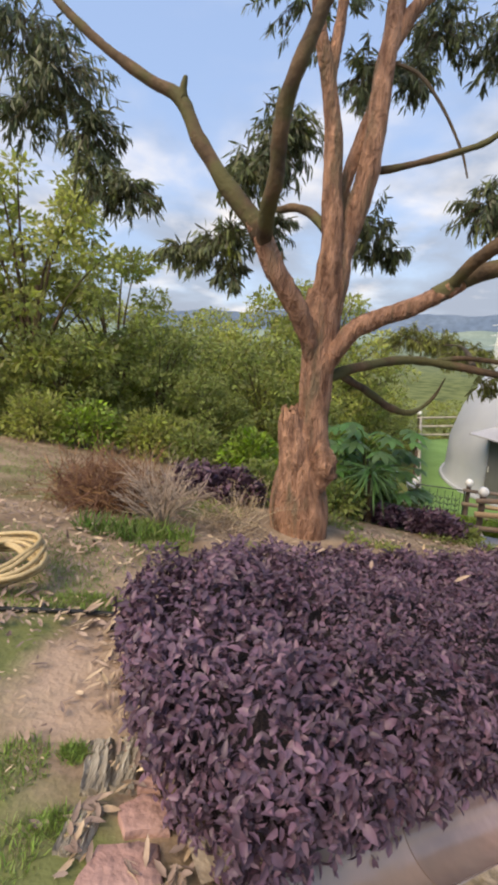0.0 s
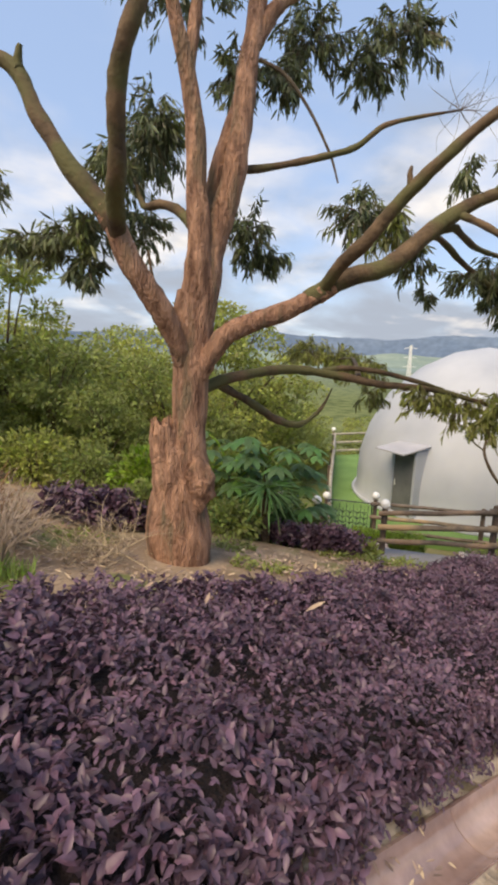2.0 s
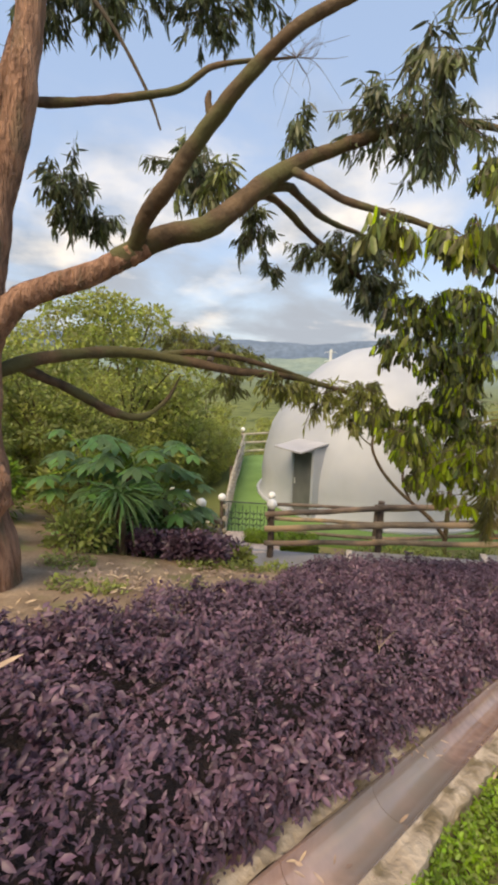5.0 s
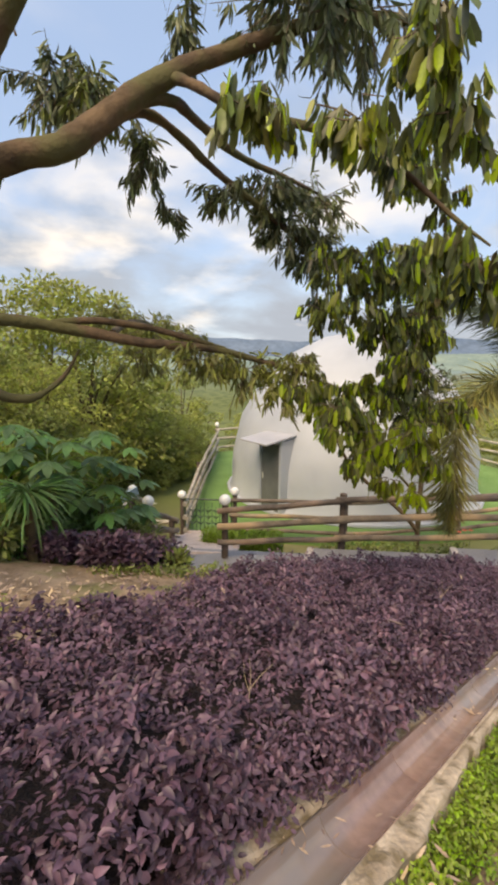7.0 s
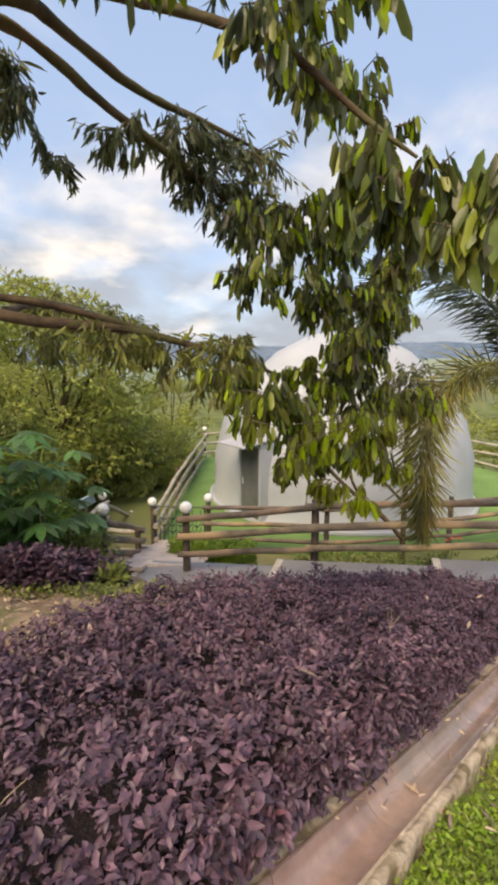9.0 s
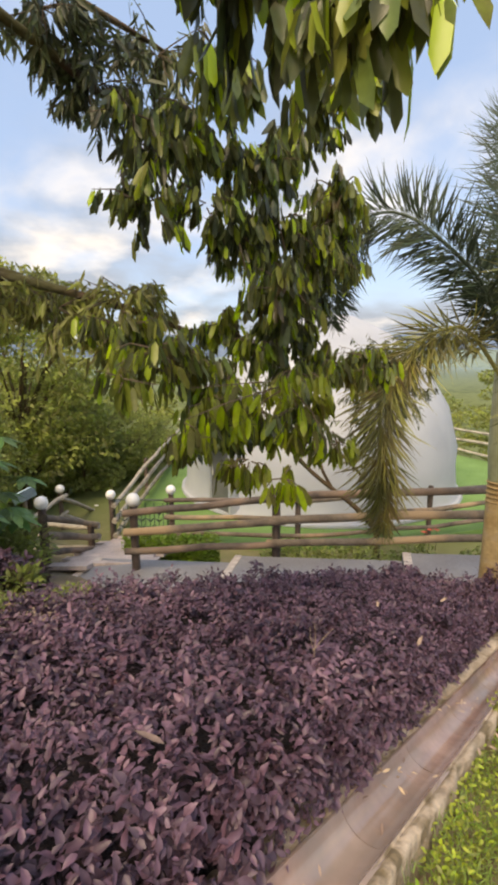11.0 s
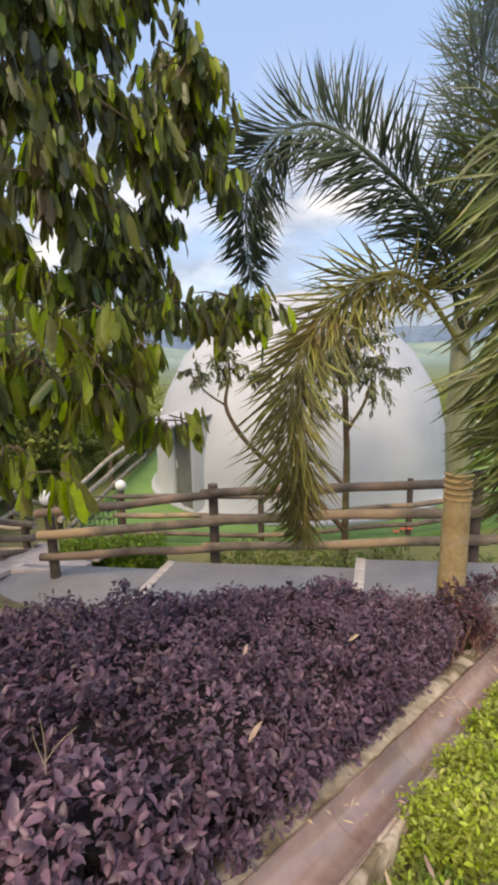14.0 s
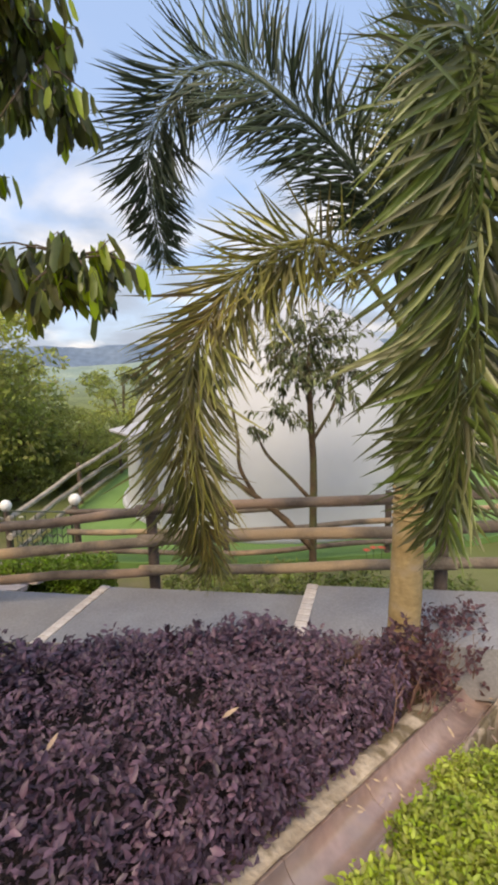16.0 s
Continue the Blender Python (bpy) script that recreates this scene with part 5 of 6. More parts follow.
def palm():
    base = Vector((8.33, 6.0, gz(8.33, 6.0)))
    root = thing("foxtail_palm", base.to_tuple(), "foxtail palm with ringed tan trunk and bushy arching fronds", "palm")
    off = Matrix.Translation(base).inverted()
    x, y, z = base
    part("trunk", Shape().tube([(x - 0.02, y, z - 0.15), (x - 0.01, y, z + 0.25), (x, y, z + 0.7), (x + 0.02, y + 0.02, z + 1.15), (x + 0.03, y + 0.03, z + 1.46)], [0.122, 0.112, 0.108, 0.105, 0.102], 20, 6, 0.03), PALM_TRUNK, root)
    for k in range(5):
        h = z + 1.24 + 0.05 * k
        part("leaf_scar_ring", Shape().tube([(x + 0.025, y + 0.025, h - 0.012), (x + 0.025, y + 0.025, h), (x + 0.025, y + 0.025, h + 0.012)], [0.109, 0.116, 0.108], 20, 1), PALM_TRUNK, root)
    part("crownshaft", Shape().tube([(x + 0.03, y + 0.03, z + 1.44), (x + 0.02, y + 0.04, z + 1.75), (x + 0.01, y + 0.06, z + 2.1), (x, y + 0.08, z + 2.5), (x, y + 0.1, z + 2.75)], [0.105, 0.112, 0.09, 0.07, 0.05], 18, 5, 0.04), PALM_SHAFT, root)
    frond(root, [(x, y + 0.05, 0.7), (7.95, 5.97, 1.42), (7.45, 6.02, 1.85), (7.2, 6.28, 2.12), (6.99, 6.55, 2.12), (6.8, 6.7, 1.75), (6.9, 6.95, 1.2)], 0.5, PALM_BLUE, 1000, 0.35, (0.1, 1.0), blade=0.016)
    frond(root, [(x, y, 0.55), (7.85, 6.0, 1.05), (7.5, 5.95, 1.1), (7.18, 5.99, 0.93), (6.9, 5.96, 0.55), (6.8, 5.88, 0.0), (6.94, 6.0, -0.72)], 0.52, PALM_YELLOW, 900, 1.7, (0.16, 1.0), wild=0.26, blade=0.017)
    frond(root, [(x, y - 0.05, 0.75), (8.24, 5.7, 1.5), (8.04, 5.35, 1.84), (7.87, 5.08, 1.32), (7.75, 4.97, 0.45), (7.69, 4.95, -0.25)], 0.60, PALM_LEAF, 950, 1.3, (0.14, 1.0), single=240, wild=0.38, blade=0.024)
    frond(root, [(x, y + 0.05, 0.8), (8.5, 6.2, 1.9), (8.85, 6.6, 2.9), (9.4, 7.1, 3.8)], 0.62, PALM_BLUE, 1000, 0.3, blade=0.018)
    frond(root, [(x, y, 0.75), (8.75, 5.9, 1.6), (9.3, 5.7, 2.0), (9.8, 5.4, 1.5)], 0.5, PALM_LEAF, 420, 0.5)
    for o in root.children:
        o.matrix_basis = off


palm()


# ---- small lawn tree ----
def lawn_tree():
    at = (9.17, 9.2, gz(9.17, 9.2))
    root = thing("young_tree", at, "young tree with bare forked stems behind the log fence", "tree")
    off = Matrix.Translation(at).inverted()
    part("trunk", Shape().tube([(9.17, 9.2, -3.0), (9.18, 9.22, -1.9), (9.2, 9.25, -1.0), (9.12, 9.2, 0.0), (9.1, 9.2, 0.7)], [0.06, 0.055, 0.05, 0.04, 0.015], 10, 5, 0.15), LIMB_BARK, root)
    part("branch", Shape().tube([(9.17, 9.2, -2.2), (8.8, 9.35, -1.75), (8.43, 9.55, -1.42), (8.0, 9.6, -1.05), (7.6, 9.6, -0.6), (7.38, 9.6, -0.15), (7.45, 9.6, 0.3), (7.4, 9.6, 0.7)], [0.045, 0.045, 0.04, 0.038, 0.034, 0.028, 0.02, 0.008], 8, 5, 0.15), LIMB_BARK, root)
    part("branch", Shape().tube([(8.43, 9.55, -1.42), (8.22, 9.58, -1.0), (8.2, 9.6, -0.6), (8.12, 9.6, -0.1), (7.95, 9.6, 0.3)], [0.03, 0.028, 0.024, 0.018, 0.008], 8, 5, 0.15), LIMB_BARK, root)
    part("branch", Shape().tube([(9.18, 9.22, -1.5), (8.9, 9.4, -1.15), (8.6, 9.55, -0.8), (8.45, 9.6, -0.4)], [0.03, 0.028, 0.022, 0.01], 8, 5, 0.15), LIMB_BARK, root)
    part("branch", Shape().tube([(7.38, 9.6, -0.15), (7.1, 9.6, 0.05), (6.85, 9.6, 0.35)], [0.018, 0.014, 0.007], 6, 4, 0.1), LIMB_BARK, root)
    part("branch", Shape().tube([(9.2, 9.25, -0.6), (9.5, 9.2, -0.1), (9.6, 9.2, 0.4)], [0.03, 0.02, 0.01], 8, 4, 0.1), LIMB_BARK, root)
    b, w, nrm, size, lines = hanging([((9.1, 9.2, 0.75, 0.85, 0.6, 0.55), 3.2), ((9.65, 9.2, 0.3, 0.55, 0.4, 0.5), 1.6), ((8.9, 9.2, 0.35, 0.5, 0.4, 0.4), 1.2), ((8.7, 9.2, -0.2, 0.4, 0.4, 0.3), 0.6), ((7.4, 9.6, 0.5, 0.35, 0.3, 0.35), 0.8), ((6.95, 9.6, 0.35, 0.25, 0.25, 0.3), 0.4), ((7.9, 9.6, 0.25, 0.25, 0.25, 0.3), 0.4), ((8.4, 9.55, -0.4, 0.2, 0.2, 0.2), 0.2)], 22, 16, 0.12)
    part("crown", leaf_mesh("leaves", b, w, nrm, size, size * 0.26), GUM_LEAF, root)
    tagged(part("twig_growth", twig_shape(lines), TWIG, root), kind="stuff")
    for o in root.children:
        o.matrix_basis = off


lawn_tree()


# ---- woods ----
def wood_tree(height, spread, mat, clumps, leaf, seed, lean=0.0, low=0.3, puff=1.0):
    """A broad bushy tree: bent trunk, limbs, a crown of leaf clumps with gaps."""
    r = np.random.default_rng(seed)
    root = thing("wood_tree", (0, 0, 0), "bushy green broadleaf tree on the slope", "tree", "trees of the wooded slope")
    top = height * 0.62
    part("trunk", Shape().tube([(0, 0, -0.6), (0.1 * lean, 0.05, top * 0.4), (0.35 * lean + 0.1, 0.1, top)], [0.05 * height * 0.5, 0.04 * height * 0.5, 0.02 * height * 0.5], 8, 4, 0.2), LIMB_BARK, root)
    base, way, size = [], [], []
    limbs = Shape()
    for k in range(clumps):
        a, u = r.uniform(0, 2 * math.pi), r.uniform(0, 1)
        h = height * (low + (0.98 - low) * u)
        rad = spread * math.sqrt(max(0.08, 1 - ((u - 0.42) / 0.62) ** 2)) * r.uniform(0.45, 1.05)
        c = np.array([rad * math.cos(a) + 0.3 * lean, rad * math.sin(a), h])
        if k % 3 == 0:
            limbs.tube([(0.1 * lean, 0.05, h * 0.45), c * 0.55 + np.array([0, 0, h * 0.28]), c], [0.03 * height * 0.25, 0.02 * height * 0.22, 0.01], 5, 2, 0.1, False)
        m = int(leaf[1] * r.uniform(0.7, 1.3))
        d = unit(r.normal(size=(m, 3)))
        cr = spread * r.uniform(0.16, 0.36) * puff
        p = c + d * np.array([cr, cr, cr * 0.55]) * r.uniform(0.45, 1.0, (m, 1)) ** 0.6
        base.append(p)
        way.append(unit(d * 0.7 + r.normal(size=(m, 3)) * 0.5 + np.array([0, 0, -0.1])))
        size.append(r.uniform(0.6, 1.3, m) * leaf[0])
    base, way, size = np.concatenate(base), np.concatenate(way), np.concatenate(size)
    nrm = unit(r.normal(size=way.shape) + np.array([0, 0, 1.2]))
    tagged(part("limb_growth", limbs, LIMB_BARK, root), kind="stuff")
    part("crown", leaf_mesh("leaves", base, way, nrm, size, size * 0.45, simple=True, droop=0.15), mat, root)
    return root


TREES = [wood_tree(6.2, 2.3, WOOD_LEAF, 60, (0.15, 150), 1, 1.0, 0.25, 0.66), wood_tree(5.2, 2.4, WOOD_LEAF, 70, (0.15, 190), 2, -1.0, 0.1), wood_tree(4.2, 2.0, DARK_LEAF, 66, (0.145, 180), 3, 0.0, 0.06), wood_tree(6.6, 2.5, WOOD_LEAF, 74, (0.155, 190), 4, 0.5, 0.2)]
PLACES = [(0, -4.6, 10.6, 1.0), (1, -6.6, 11.5, 1.25), (0, -3.4, 13.2, 1.0), (2, -3.6, 9.9, 0.6), (2, -1.9, 11.6, 0.75), (1, -1.5, 14.2, 0.8),
          (3, 1.6, 16.2, 1.0), (1, -0.2, 17.5, 0.95), (2, -3.2, 18.0, 1.1), (3, 2.6, 16.2, 1.0), (1, 1.6, 12.6, 0.6), (2, 0.6, 12.2, 0.8), (2, -0.6, 10.6, 0.5),
          (2, 4.6, 18.5, 0.4), (2, 4.2, 16.5, 0.5), (1, 1.0, 21.0, 1.0), (3, -5.0, 19.0, 1.1), (0, -8.0, 15.0, 1.1), (2, 5.6, 22.0, 0.6), (1, 3.4, 21.5, 1.0), (3, -2.0, 24.0, 1.2), (0, 7.5, 27.0, 1.0), (2, 2.2, 27.0, 1.1), (1, -6.0, 25.0, 1.2),
          (1, 20.0, 21.0, 0.9), (0, 22.0, 17.5, 1.0), (2, 20.5, 14.5, 0.9), (3, 18.0, 25.0, 0.9), (1, 11.5, 27.0, 0.75), (2, 15.0, 28.0, 0.8), (3, -9.0, 12.0, 1.0), (2, -5.6, 8.6, 0.5), (2, 5.1, 17.2, 0.4), (2, 1.7, 13.8, 0.6), (1, 5.7, 17.8, 0.45), (2, 6.6, 20.0, 0.45), (1, 4.4, 18.6, 0.5), (2, 1.6, 11.2, 0.5), (1, 7.2, 23.2, 0.5)]
used = set()
for kind, x, y, s in PLACES:
    m = Matrix.Translation((x, y, gz(x, y) - 0.1)) @ Matrix.Rotation(rng.uniform(0, 6.28), 4, "Z")
    o = TREES[kind]
    if kind in used:
        o = copy_thing(o, m)
    o.matrix_basis = m @ Matrix.Scale(s, 4)
    used.add(kind)


def shrub(at, rx, rz, mat, n, leaf, label):
    d = rand_dirs(n, (0, 0, 0.35))
    p = np.array(at) + d * np.array([rx, rx, rz]) * rng.uniform(0.3, 1.0, (n, 1)) + np.array([0, 0, rz * 0.75])
    me = leaf_mesh("leaves", p - np.array(at), unit(d + rng.normal(size=d.shape) * 0.5), unit(rng.normal(size=d.shape) + np.array([0, 0, 1.0])), rng.uniform(0.6, 1.3, n) * leaf, rng.uniform(0.6, 1.3, n) * leaf * 0.45)
    root = thing("shrub", at, label, "shrub")
    part("crown", me, mat, root)
    s = Shape()
    for k in range(7):
        e = rand_dirs(1, (0, 0, 1.2))[0] * np.array([rx, rx, rz]) * 0.9
        s.tube([(0, 0, -0.1), e * 0.5 + rng.normal(size=3) * 0.03, e + np.array([0, 0, rz * 0.5])], [0.02, 0.014, 0.006], 5, 3, 0, False)
    tagged(part("stem_growth", s, TWIG, root), kind="stuff")
    return root


for x, y, rx, rz, mat, n, leaf, label in (
        (0.35, 8.3, 0.55, 0.55, BRIGHT_LEAF, 1500, 0.12, "bright lime-green shrub below the slope"), (-1.5, 8.9, 0.7, 0.55, WOOD_LEAF, 1400, 0.11, "yellow-green shrub at the yard's edge"),
        (-2.6, 8.5, 0.7, 0.5, BRIGHT_LEAF, 1000, 0.10, "bright green shrub at the yard's edge"), (-3.4, 8.3, 0.6, 0.5, WOOD_LEAF, 1200, 0.10, "yellow-green shrub beside the far trees"),
        (0.55, 6.7, 0.4, 0.35, DARK_LEAF, 800, 0.09, "dark green shrub beside the eucalyptus trunk"), (1.7, 6.9, 0.45, 0.3, DARK_LEAF, 700, 0.10, "dark green shrub behind the trunk"),
        (3.75, 7.0, 0.22, 0.14, DARK_LEAF, 260, 0.09, "green seedling shrub at the hedge's edge"),
        (2.5, 8.9, 0.8, 0.65, PAPAYA_LEAF, 1700, 0.13, "broad green bush among the papayas"), (3.3, 8.9, 0.6, 0.45, DARK_LEAF, 1100, 0.11, "dark green bush beside the papayas"), (1.9, 7.6, 0.5, 0.4, PAPAYA_LEAF, 900, 0.12, "green bush below the papaya leaves"),
        (2.9, 9.6, 0.7, 0.6, BRIGHT_LEAF, 900, 0.12, "green shrub on the slope"), (-0.6, 8.6, 0.6, 0.5, DARK_LEAF, 1000, 0.10, "dark green shrub on the slope"), (1.5, 9.6, 0.8, 0.7, WOOD_LEAF, 1400, 0.12, "green shrub on the slope")):
    shrub((x, y, gz(x, y)), rx, rz, mat, n, leaf, label)


def papaya(at):
    root = thing("papaya_plant", at, "papaya plant with long stalks and lobed leaves", "plant")
    part("stem", Shape().tube([(0, 0, -0.1), (0.03, 0, 0.6), (0.02, 0.02, 1.3)], [0.06, 0.055, 0.04], 8, 4, 0.1), LIMB_BARK, root)
    for k in range(24):
        a = k * 2.4 + rng.uniform(-0.2, 0.2)
        up = rng.uniform(-0.25, 0.55)
        L = rng.uniform(0.45, 0.8)
        o = Vector((math.cos(a), math.sin(a), 0))
        b = Vector((0.02, 0.02, 1.15 + 0.012 * k))
        e = b + o * L + Vector((0, 0, up))
        stalk = part("leaf_stalk", Shape().tube([b, b.lerp(e, 0.5) + Vector((0, 0, 0.1)), e], [0.012, 0.01, 0.006], 5, 4), BRIGHT_LEAF, root)
        n = 7
        ang = np.linspace(-2.2, 2.2, n)
        side = Vector((-o.y, o.x, 0))
        way = np.array([(o * math.cos(q) + side * math.sin(q) + Vector((0, 0, -0.35))) for q in ang])
        part("leaf", leaf_mesh("leaf", np.tile(np.array(e), (n, 1)), way, np.tile([0, 0, 1.0], (n, 1)), 0.33 * (0.6 + 0.4 * np.cos(ang / 2)), np.full(n, 0.13), 0.05, 0.12), PAPAYA_LEAF, stalk)


papaya((2.3, 7.9, gz(2.3, 7.9) + 0.1))
papaya((2.9, 8.6, gz(2.9, 8.6) - 0.1))
papaya((1.75, 8.4, gz(1.75, 8.4) - 0.2))


def strap_plant(at):
    n = 110
    a = rng.uniform(0, 2 * math.pi, n)
    way = np.stack([np.cos(a), np.sin(a), rng.uniform(-0.9, 0.7, n)], 1)
    root = thing("strap_leaf_plant", at, "plant with long drooping strap-shaped leaves", "plant")
    part("stem", Shape().tube([(0, 0, -0.1), (0.0, 0.02, 0.45), (0, 0, 0.8)], [0.07, 0.06, 0.05], 8, 3, 0.15), LIMB_BARK, root)
    base = np.tile([0, 0, 0.8], (n, 1)) + rng.normal(size=(n, 3)) * 0.03
    part("leaves", leaf_mesh("leaves", base, way, np.tile([0, 0, 1.0], (n, 1)) + rng.normal(size=(n, 3)) * 0.1, rng.uniform(0.4, 0.75, n), np.full(n, 0.035), 0.2, 0.35), PAPAYA_LEAF, root)


strap_plant((2.18, 6.98, gz(2.18, 6.98)))

# ---- yard on the hedge's far end ----
def blades(label, spots, n, h, mat=GRASS, name="grass"):
    base = []
    for x, y, rx, ry in spots:
        a, r = rng.uniform(0, 2 * math.pi, n), np.sqrt(rng.uniform(0, 1, n))
        px, py = x + rx * r * np.cos(a), y + ry * r * np.sin(a)
        base.append(np.stack([px, py, ground_z(px, py) - 0.01], 1))
    base = np.concatenate(base)
    m = len(base)
    way = unit(rng.normal(size=(m, 3)) * 0.55 + np.array([0, 0, 1.0]))
    me = leaf_mesh(name, base, way, unit(rng.normal(size=(m, 3))), rng.uniform(0.5, 1.3, m) * h, rng.uniform(0.004, 0.008, m) * (h / 0.08), 0.1, 0.3)
    placed(name, me, mat, None, label, "grass", kind="stuff")


blades("patchy green grass on the yard's bare soil", [(-0.55, 2.75, 0.4, 0.14), (-0.75, 1.6, 0.3, 0.3), (-0.17, 1.25, 0.06, 0.09), (-0.3, 1.5, 0.09, 0.12), (-0.16, 1.58, 0.045, 0.04), (-0.11, 1.33, 0.04, 0.05), (-0.75, 3.1, 0.35, 0.2), (-1.6, 5.2, 0.8, 0.6), (-0.5, 3.5, 0.4, 0.3)], 620, 0.045)
blades("short green grass strip along the water pipe", [(-0.35, 2.68, 0.3, 0.07), (-0.6, 2.58, 0.3, 0.08), (-0.9, 2.48, 0.3, 0.1)], 1100, 0.05)
blades("coarse green weeds at the brush heap", [(-0.75, 3.95, 0.3, 0.2), (-0.4, 4.1, 0.3, 0.15)], 350, 0.16)
blades("green lawn grass beside the drain", [(float(x), channel_y(x) - 0.68, 0.26, 0.34) for x in np.arange(4.8, 7.6, 0.25)], 1500, 0.045)
blades("yellowing green grass over the yard", [(-1.7, 5.6, 0.9, 0.5), (-2.6, 5.9, 1.0, 0.7), (-1.2, 3.4, 0.5, 0.3), (-0.4, 3.9, 0.3, 0.2), (-3.4, 6.8, 1.2, 0.8), (-0.9, 2.9, 0.4, 0.25)], 1300, 0.05)
blades("dry pale grass over the far yard", [(-2.6, 6.4, 1.4, 1.2), (-3.8, 7.5, 1.5, 1.2), (-1.6, 6.2, 1.0, 0.8), (-2.2, 4.6, 1.0, 0.8)], 1500, 0.06, DRY)


def litter(label, spots, n, size):
    base = []
    for x, y, rx, ry in spots:
        px, py = x + rx * rng.normal(size=n) * 0.5, y + ry * rng.normal(size=n) * 0.5
        base.append(np.stack([px, py, ground_z(px, py) + 0.02 + rng.uniform(0, 0.015, n)], 1))
    base = np.concatenate(base)
    m = len(base)
    way = rng.normal(size=(m, 3)) * np.array([1, 1, 0.12])
    me = leaf_mesh("leaf_litter", base, way, unit(np.array([0, 0, 1.0]) + rng.normal(size=(m, 3)) * 0.25), rng.uniform(0.6, 1.3, m) * size, rng.uniform(0.2, 0.34, m) * size, 0.2, -0.12)
    placed("leaf_litter", me, LITTER, None, label, "fallen leaves", kind="stuff")


litter("dry tan eucalyptus leaves scattered on the soil", [(-0.1, 2.2, 0.25, 0.6), (-0.6, 3.3, 0.8, 0.5), (-0.9, 2.2, 0.4, 0.6), (-1.2, 3.9, 0.8, 0.5), (0.9, 4.4, 1.0, 0.5), (2.6, 5.4, 1.2, 0.5), (-0.2, 4.6, 0.8, 0.5), (-1.8, 4.2, 1.0, 0.8), (-0.1, 2.3, 0.15, 0.3), (2.2, 5.7, 1.0, 0.5), (3.2, 6.2, 0.8, 0.4)], 130, 0.075)
litter("small brown leaf crumbs on the soil beside the hedge", [(-0.12, 2.35, 0.2, 0.45), (0.02, 1.85, 0.12, 0.3), (-0.7, 2.3, 0.6, 0.6), (-0.5, 3.2, 0.7, 0.5), (-0.7, 1.5, 0.5, 0.5)], 170, 0.032)
litter("dry leaves along the drain's mortar edge", [(x, channel_y(x) - 0.42, 0.3, 0.07) for x in (2.5, 4.0, 5.2, 6.4, 7.6, 8.6)], 12, 0.07)
litter("dry leaves caught under the hedge's foot", [(x, channel_y(x) + 0.06, 0.6, 0.09) for x in (1.4, 2.4, 3.4, 4.6, 5.4, 6.2, 7.2, 8.2)], 42, 0.042)
litter("curled dry leaves between the flagstones and the hedge", [(0.1, 1.62, 0.08, 0.22), (-0.02, 2.35, 0.14, 0.25), (0.23, 1.24, 0.1, 0.12), (-0.02, 1.33, 0.05, 0.1), (0.06, 2.0, 0.08, 0.3)], 32, 0.06)


litter("large curled pinkish leaves beside the hedge foot", [(-0.1, 2.38, 0.22, 0.2), (0.0, 2.1, 0.14, 0.3), (-0.55, 2.45, 0.4, 0.15)], 26, 0.10)


def fallen(name, at, length, turn, label, on):
    me = leaf_mesh(name, [(0, 0, 0)], [(1, 0, 0.1)], [(0, 0, 1)], [length], [length * 0.3], 0.25, -0.15)
    o = placed(name, me, LITTER, None, label, "fallen leaf")
    o.matrix_basis = Matrix.Translation(at) @ Matrix.Rotation(turn, 4, "Z") @ Matrix.Rotation(rng.uniform(-0.3, 0.3), 4, "X")


for x, y, ln, a in ((1.62, 2.85, 0.16, 0.3), (1.1, 2.78, 0.11, 1.2), (0.8, 2.9, 0.09, 0.6), (3.64, 4.28, 0.09, 1.7), (5.98, 4.31, 0.11, 0.6), (4.6, 3.75, 0.14, 2.6), (6.15, 4.9, 0.09, 1.0), (6.75, 5.0, 0.1, 0.2), (2.75, 3.9, 0.08, 2.0)):
    fallen("fallen_leaf", (x, y, hedge_top(x, y) + 0.04), ln * 0.75, a, "dry tan leaf fallen on the purple hedge", "hedge")
for x, ln, a in ((3.1, 0.06, 0.2), (5.35, 0.05, 1.0), (5.0, 0.09, 2.2), (6.9, 0.10, 0.3), (7.4, 0.05, 1.2), (7.9, 0.06, 0.1)):
    d = channel_dir(x)
    fallen("fallen_leaf", (x + d.y * 0.14, channel_y(x) - d.x * 0.14, gz(x, channel_y(x)) - 0.052), ln, a, "small dry leaf lying in the drain channel", "drain")


def flagstone(points, z_up, mat, label, name="flagstone"):
    c = np.mean(points, 0)
    n = len(points)
    ring = []
    for i in range(n):
        p, q = np.array(points[i]), np.array(points[(i + 1) % n])
        for t in (0.0, 0.33, 0.66):
            r = p + (q - p) * t
            ring.append(r + (c - r) * (0.03 if t else 0.08) + rng.normal(size=2) * 0.004)
    v = []
    for s, h in ((1.0, -0.06), (1.0, z_up - 0.012), (0.93, z_up), (0.5, z_up + 0.004)):
        for r in ring:
            x, y = c + (r - c) * s
            v.append((x - c[0], y - c[1], gz(x, y) - gz(*c) + h + 0.004 * noise.noise((x * 20, y * 20, 0))))
    m = len(ring)
    f = [(k * m + i, k * m + (i + 1) % m, (k + 1) * m + (i + 1) % m, (k + 1) * m + i) for k in range(3) for i in range(m)] + [tuple(3 * m + i for i in range(m))]
    o = placed(name, Shape().add(v, f), mat, None, label, "stone" if name == "flagstone" else "timber")
    o.location = (c[0], c[1], gz(*c))


